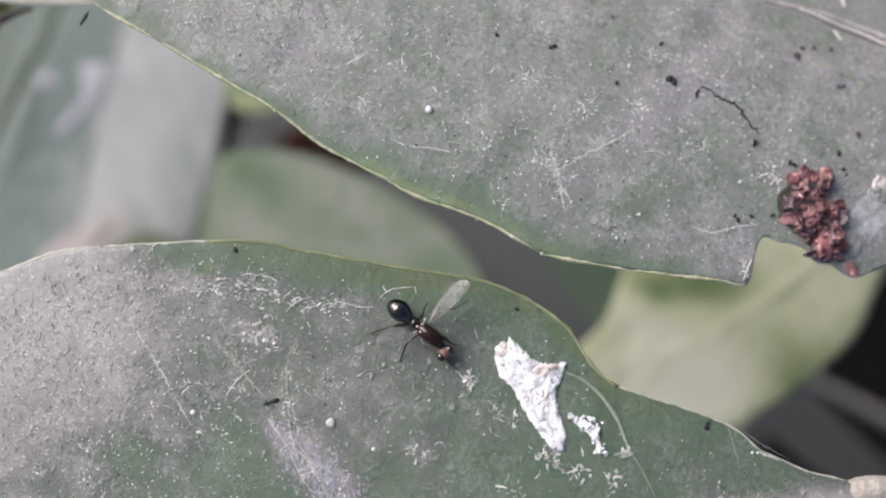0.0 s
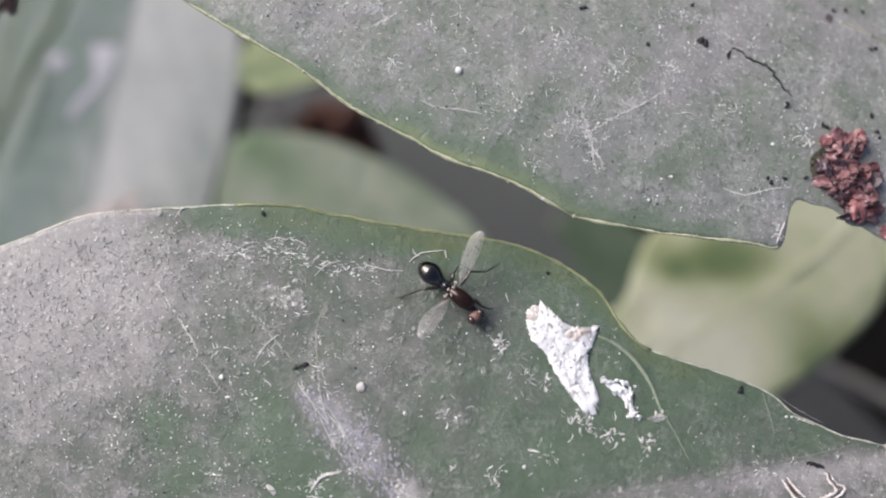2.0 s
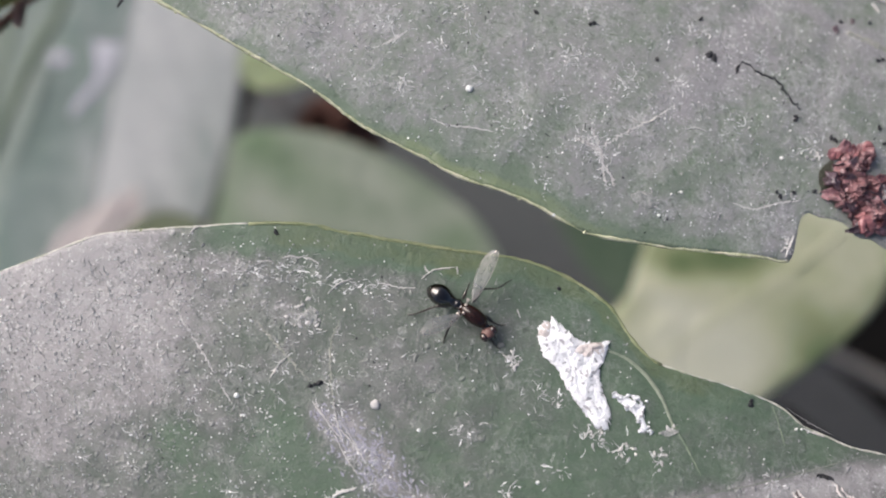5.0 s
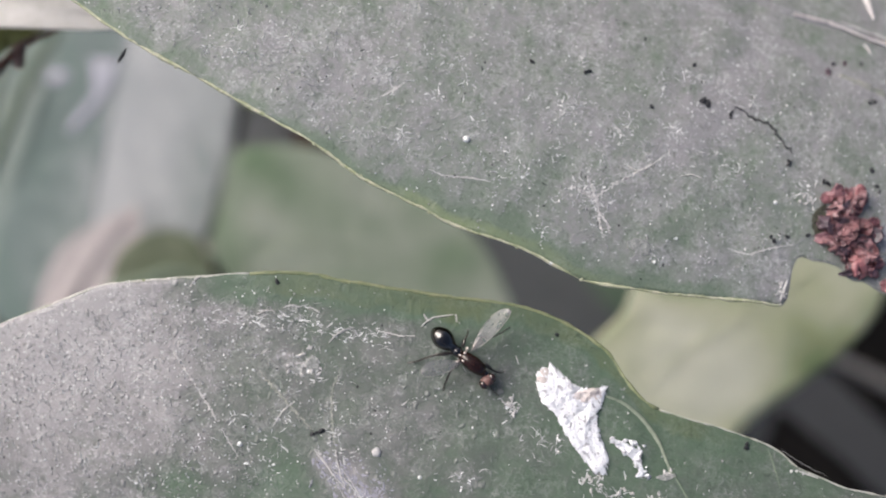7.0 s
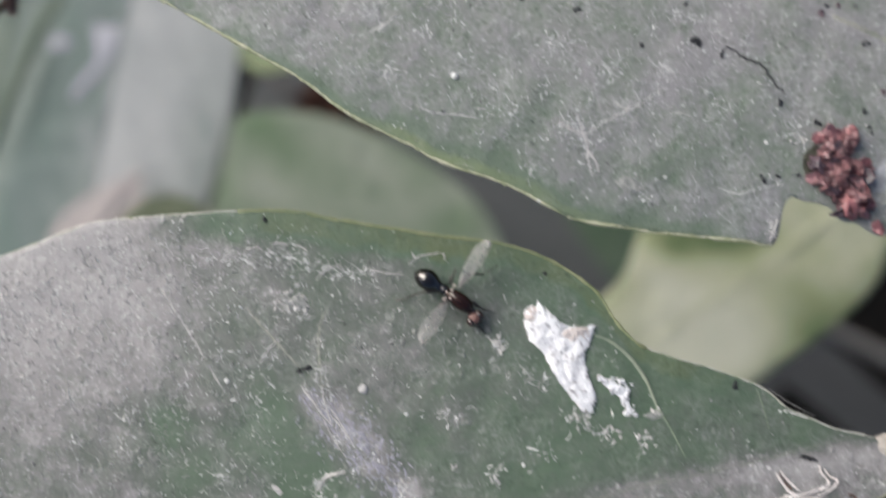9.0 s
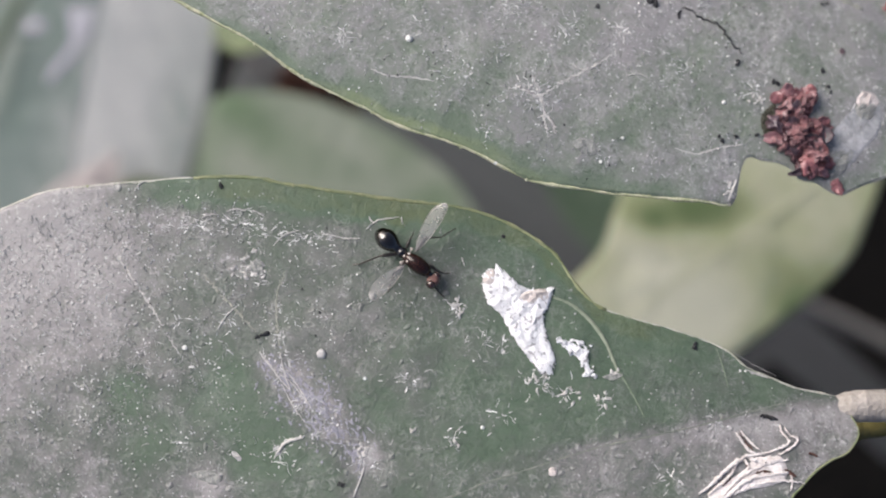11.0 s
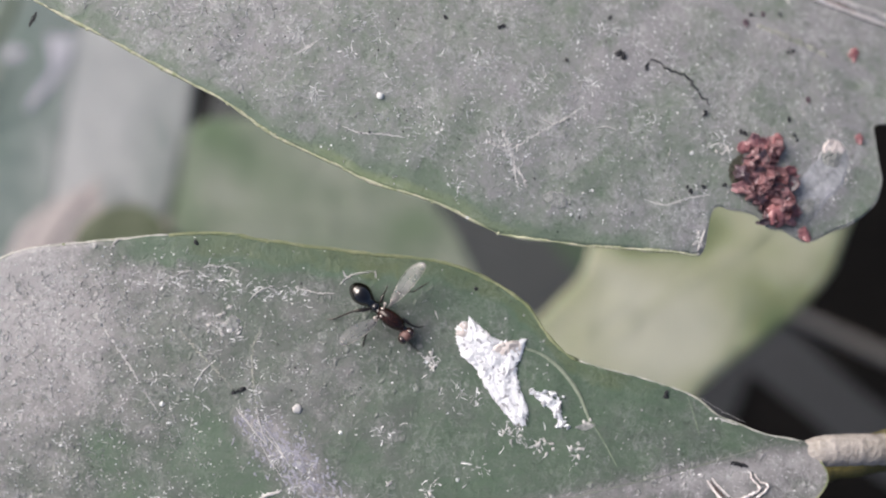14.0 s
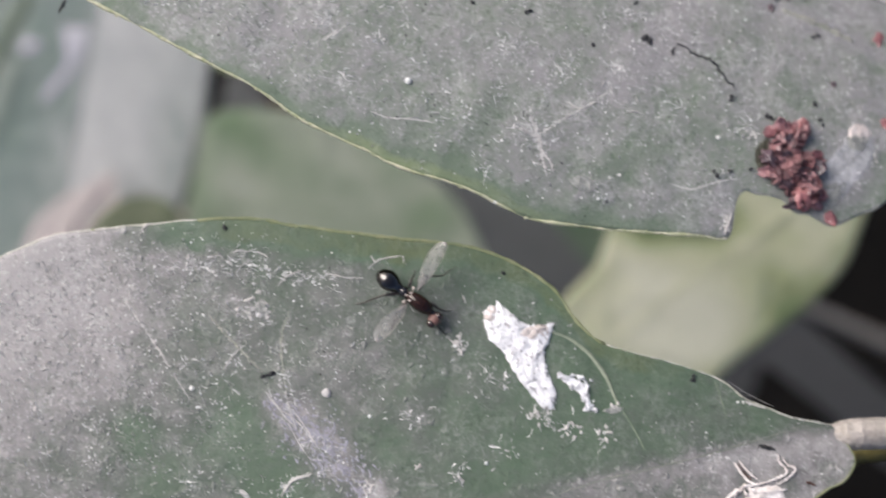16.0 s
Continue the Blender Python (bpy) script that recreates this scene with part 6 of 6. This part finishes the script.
for pts, hip, knee in LEGS:
    line = [Vector((*pts[0], hip)), Vector((*pts[1], knee)), Vector((*pts[2], 0.30)), Vector((*pts[3], 0.03))]

    def build_piece(bm, a, b, r0, r1, swell, hairs):
        tube(bm, [a.lerp(b, k / 8) for k in range(9)], lambda t: r0 + (r1 - r0) * t + swell * math.sin(math.pi * t), 8)
        for k in range(hairs):
            q = a.lerp(b, (k + 0.5) / hairs)
            tube(bm, [q, q + Vector((0.06 * math.cos(k * 2.3), 0.06 * math.sin(k * 2.3), 0.04))], 0.004, 3)

    leg = fly_part("leg", lambda bm: build_piece(bm, line[0], line[1], 0.055, 0.046, 0.040, 5), FLY_LEG, "thin dark bristly leg")
    fly_part("shin", lambda bm: build_piece(bm, line[1], line[2], 0.046, 0.034, 0.010, 6), FLY_LEG, "", leg)
    fly_part("foot", lambda bm: build_piece(bm, line[2], line[3], 0.032, 0.020, 0.005, 5), FLY_LEG, "", leg)

# ---- movement of the fly ----
WING_ROWS = [
    (0, 83, -123), (0.1, 92, -123), (0.2, 103, -88), (0.3, 105, -70), (0.4, 86, -98), (0.5, 94, -133), (0.6, 102, -91), (0.7, 108, -71), 
    (0.8, 86, -86), (0.9, 92, -114), (1, 103, -99), (1.1, 96, -86), (1.2, 82, -83), (1.3, 88, -98), (1.4, 92, -125), (1.5, 111, -103), 
    (1.6, 115, -84), (1.7, 91, -89), (1.8, 84, -126), (1.9, 95, -102), (2, 104, -85), (2.1, 89, -92), (2.2, 82, -123), (2.3, 87, -132), 
    (2.4, 98, -91), (2.5, 107, -82), (2.6, 90, -86), (2.7, 89, -112), (2.8, 92, -125), (2.9, 102, -110), (3, 88, -104), (3.1, 88, -94), 
    (3.2, 103, -117), (3.3, 101, -92), (3.4, 85, -100), (3.5, 88, -127), (3.6, 96, -128), (3.7, 112, -95), (3.8, 101, -110), (3.9, 89, -100), 
    (4, 101, -94), (4.1, 100, -115), (4.2, 87, -95), (4.3, 109, -84), (4.4, 99, -111), (4.5, 95, -104), (4.6, 112, -82), (4.7, 86, -86), 
    (4.9, 94, -122), (5.1, 104, -96), (5.3, 88, -86), (5.5, 91, -118), (5.7, 104, -94), (5.9, 87, -96), (6.1, 92, -123), (6.3, 105, -88), 
    (6.5, 87, -97), (6.7, 90, -101), (6.8, 93, -89), (6.9, 83, -103), (7, 83, -125), (7.1, 87, -101), (7.2, 96, -90), (7.3, 109, -97), 
    (7.4, 96, -114), (7.5, 87, -122), (7.6, 86, -102), (7.7, 85, -91), (7.8, 86, -92), (7.9, 88, -92), (8, 90, -91), (8.1, 89, -91), 
    (8.2, 89, -93), (8.3, 88, -96), (8.4, 93, -93), (8.5, 85, -119), (8.6, 93, -89), (8.7, 90, -89), (8.8, 89, -110), (8.9, 109, -83), 
    (9, 92, -83), (9.1, 94, -99), (9.2, 103, -110), (9.4, 89, -95), (9.6, 87, -119), (9.8, 97, -91), (10, 91, -89), (10.2, 88, -111), 
    (10.4, 101, -89), (10.6, 91, -91), (10.8, 87, -109), (11, 92, -93), (11.2, 91, -91), (11.3, 92, -90), (11.4, 95, -88), (11.5, 89, -96), 
    (11.6, 90, -100), (11.7, 92, -93), (11.8, 90, -90), (11.9, 90, -92), (12, 93, -90), (12.1, 90, -91), (12.2, 90, -101), (12.3, 91, -94), 
    (12.5, 93, -92), (12.7, 90, -94), (12.9, 96, -100), (13, 94, -96), (13.2, 94, -95), (13.3, 93, -93), (13.4, 92, -91), (13.5, 92, -93), 
    (13.6, 90, -100), (13.7, 92, -105), (13.8, 94, -89), (13.9, 84, -95), (14, 85, -106), (14.1, 93, -109), (14.2, 99, -90), (14.3, 93, -92), 
    (14.4, 94, -88), (14.5, 94, -92), (14.7, 93, -99), (15, 93, -99), (15.2, 94, -93), (15.4, 93, -95), (15.6, 94, -93), (15.7, 94, -109), 
    (15.8, 86, -114), (15.9, 93, -91), (16, 94, -91), 
]
BEND = ((0, 0), (0.5, 3), (1, 10), (1.5, 3), (2, -1), (2.5, -1), (3, -5), (3.5, -3), (4, -1), (4.5, 4), (4.7, 7), (6.8, -3), (7.5, -2), (8.5, -1), (9.2, 6), (11.3, -3), (12, -3), (13, -1), (14, -4), (14.5, -7), (15, -5), (15.5, -2), (16, 0))
NOD = ((0, 0, 0), (7.5, 0, 0), (7.8, 14, -25), (8.2, 16, -25), (8.4, 0, 0), (9.2, 0, 0), (11.3, 12, -25), (11.6, 10, -20), (12.0, 0, 0), (12.3, 5, -10), (12.6, 14, -30), (12.9, 14, -28), (13.2, 6, -10), (13.4, 0, 0), (14.3, 0, 0), (14.6, 10, -20), (14.9, 10, -20), (15.2, 0, 0), (16, 0, 0))


def motions():
    walk(left_wing, [(t, pose(-0.00036, 0.00030, 0.00108, 8, -10, a)) for t, a, b in WING_ROWS])
    walk(right_wing, [(t, pose(-0.00036, -0.00030, 0.00104, -8, -(46 - 16 * smooth(-122, -84, b)), b)) for t, a, b in WING_ROWS])
    walk(abdomen, [(t, pose(*(0.001 * c for c in WAIST), 0, 1, 1.5 * a)) for t, a in BEND])
    walk(head, [(t, pose(0.00086, -0.00016, 0.00066, r, 12, a - 12)) for t, a, r in NOD])


motions()
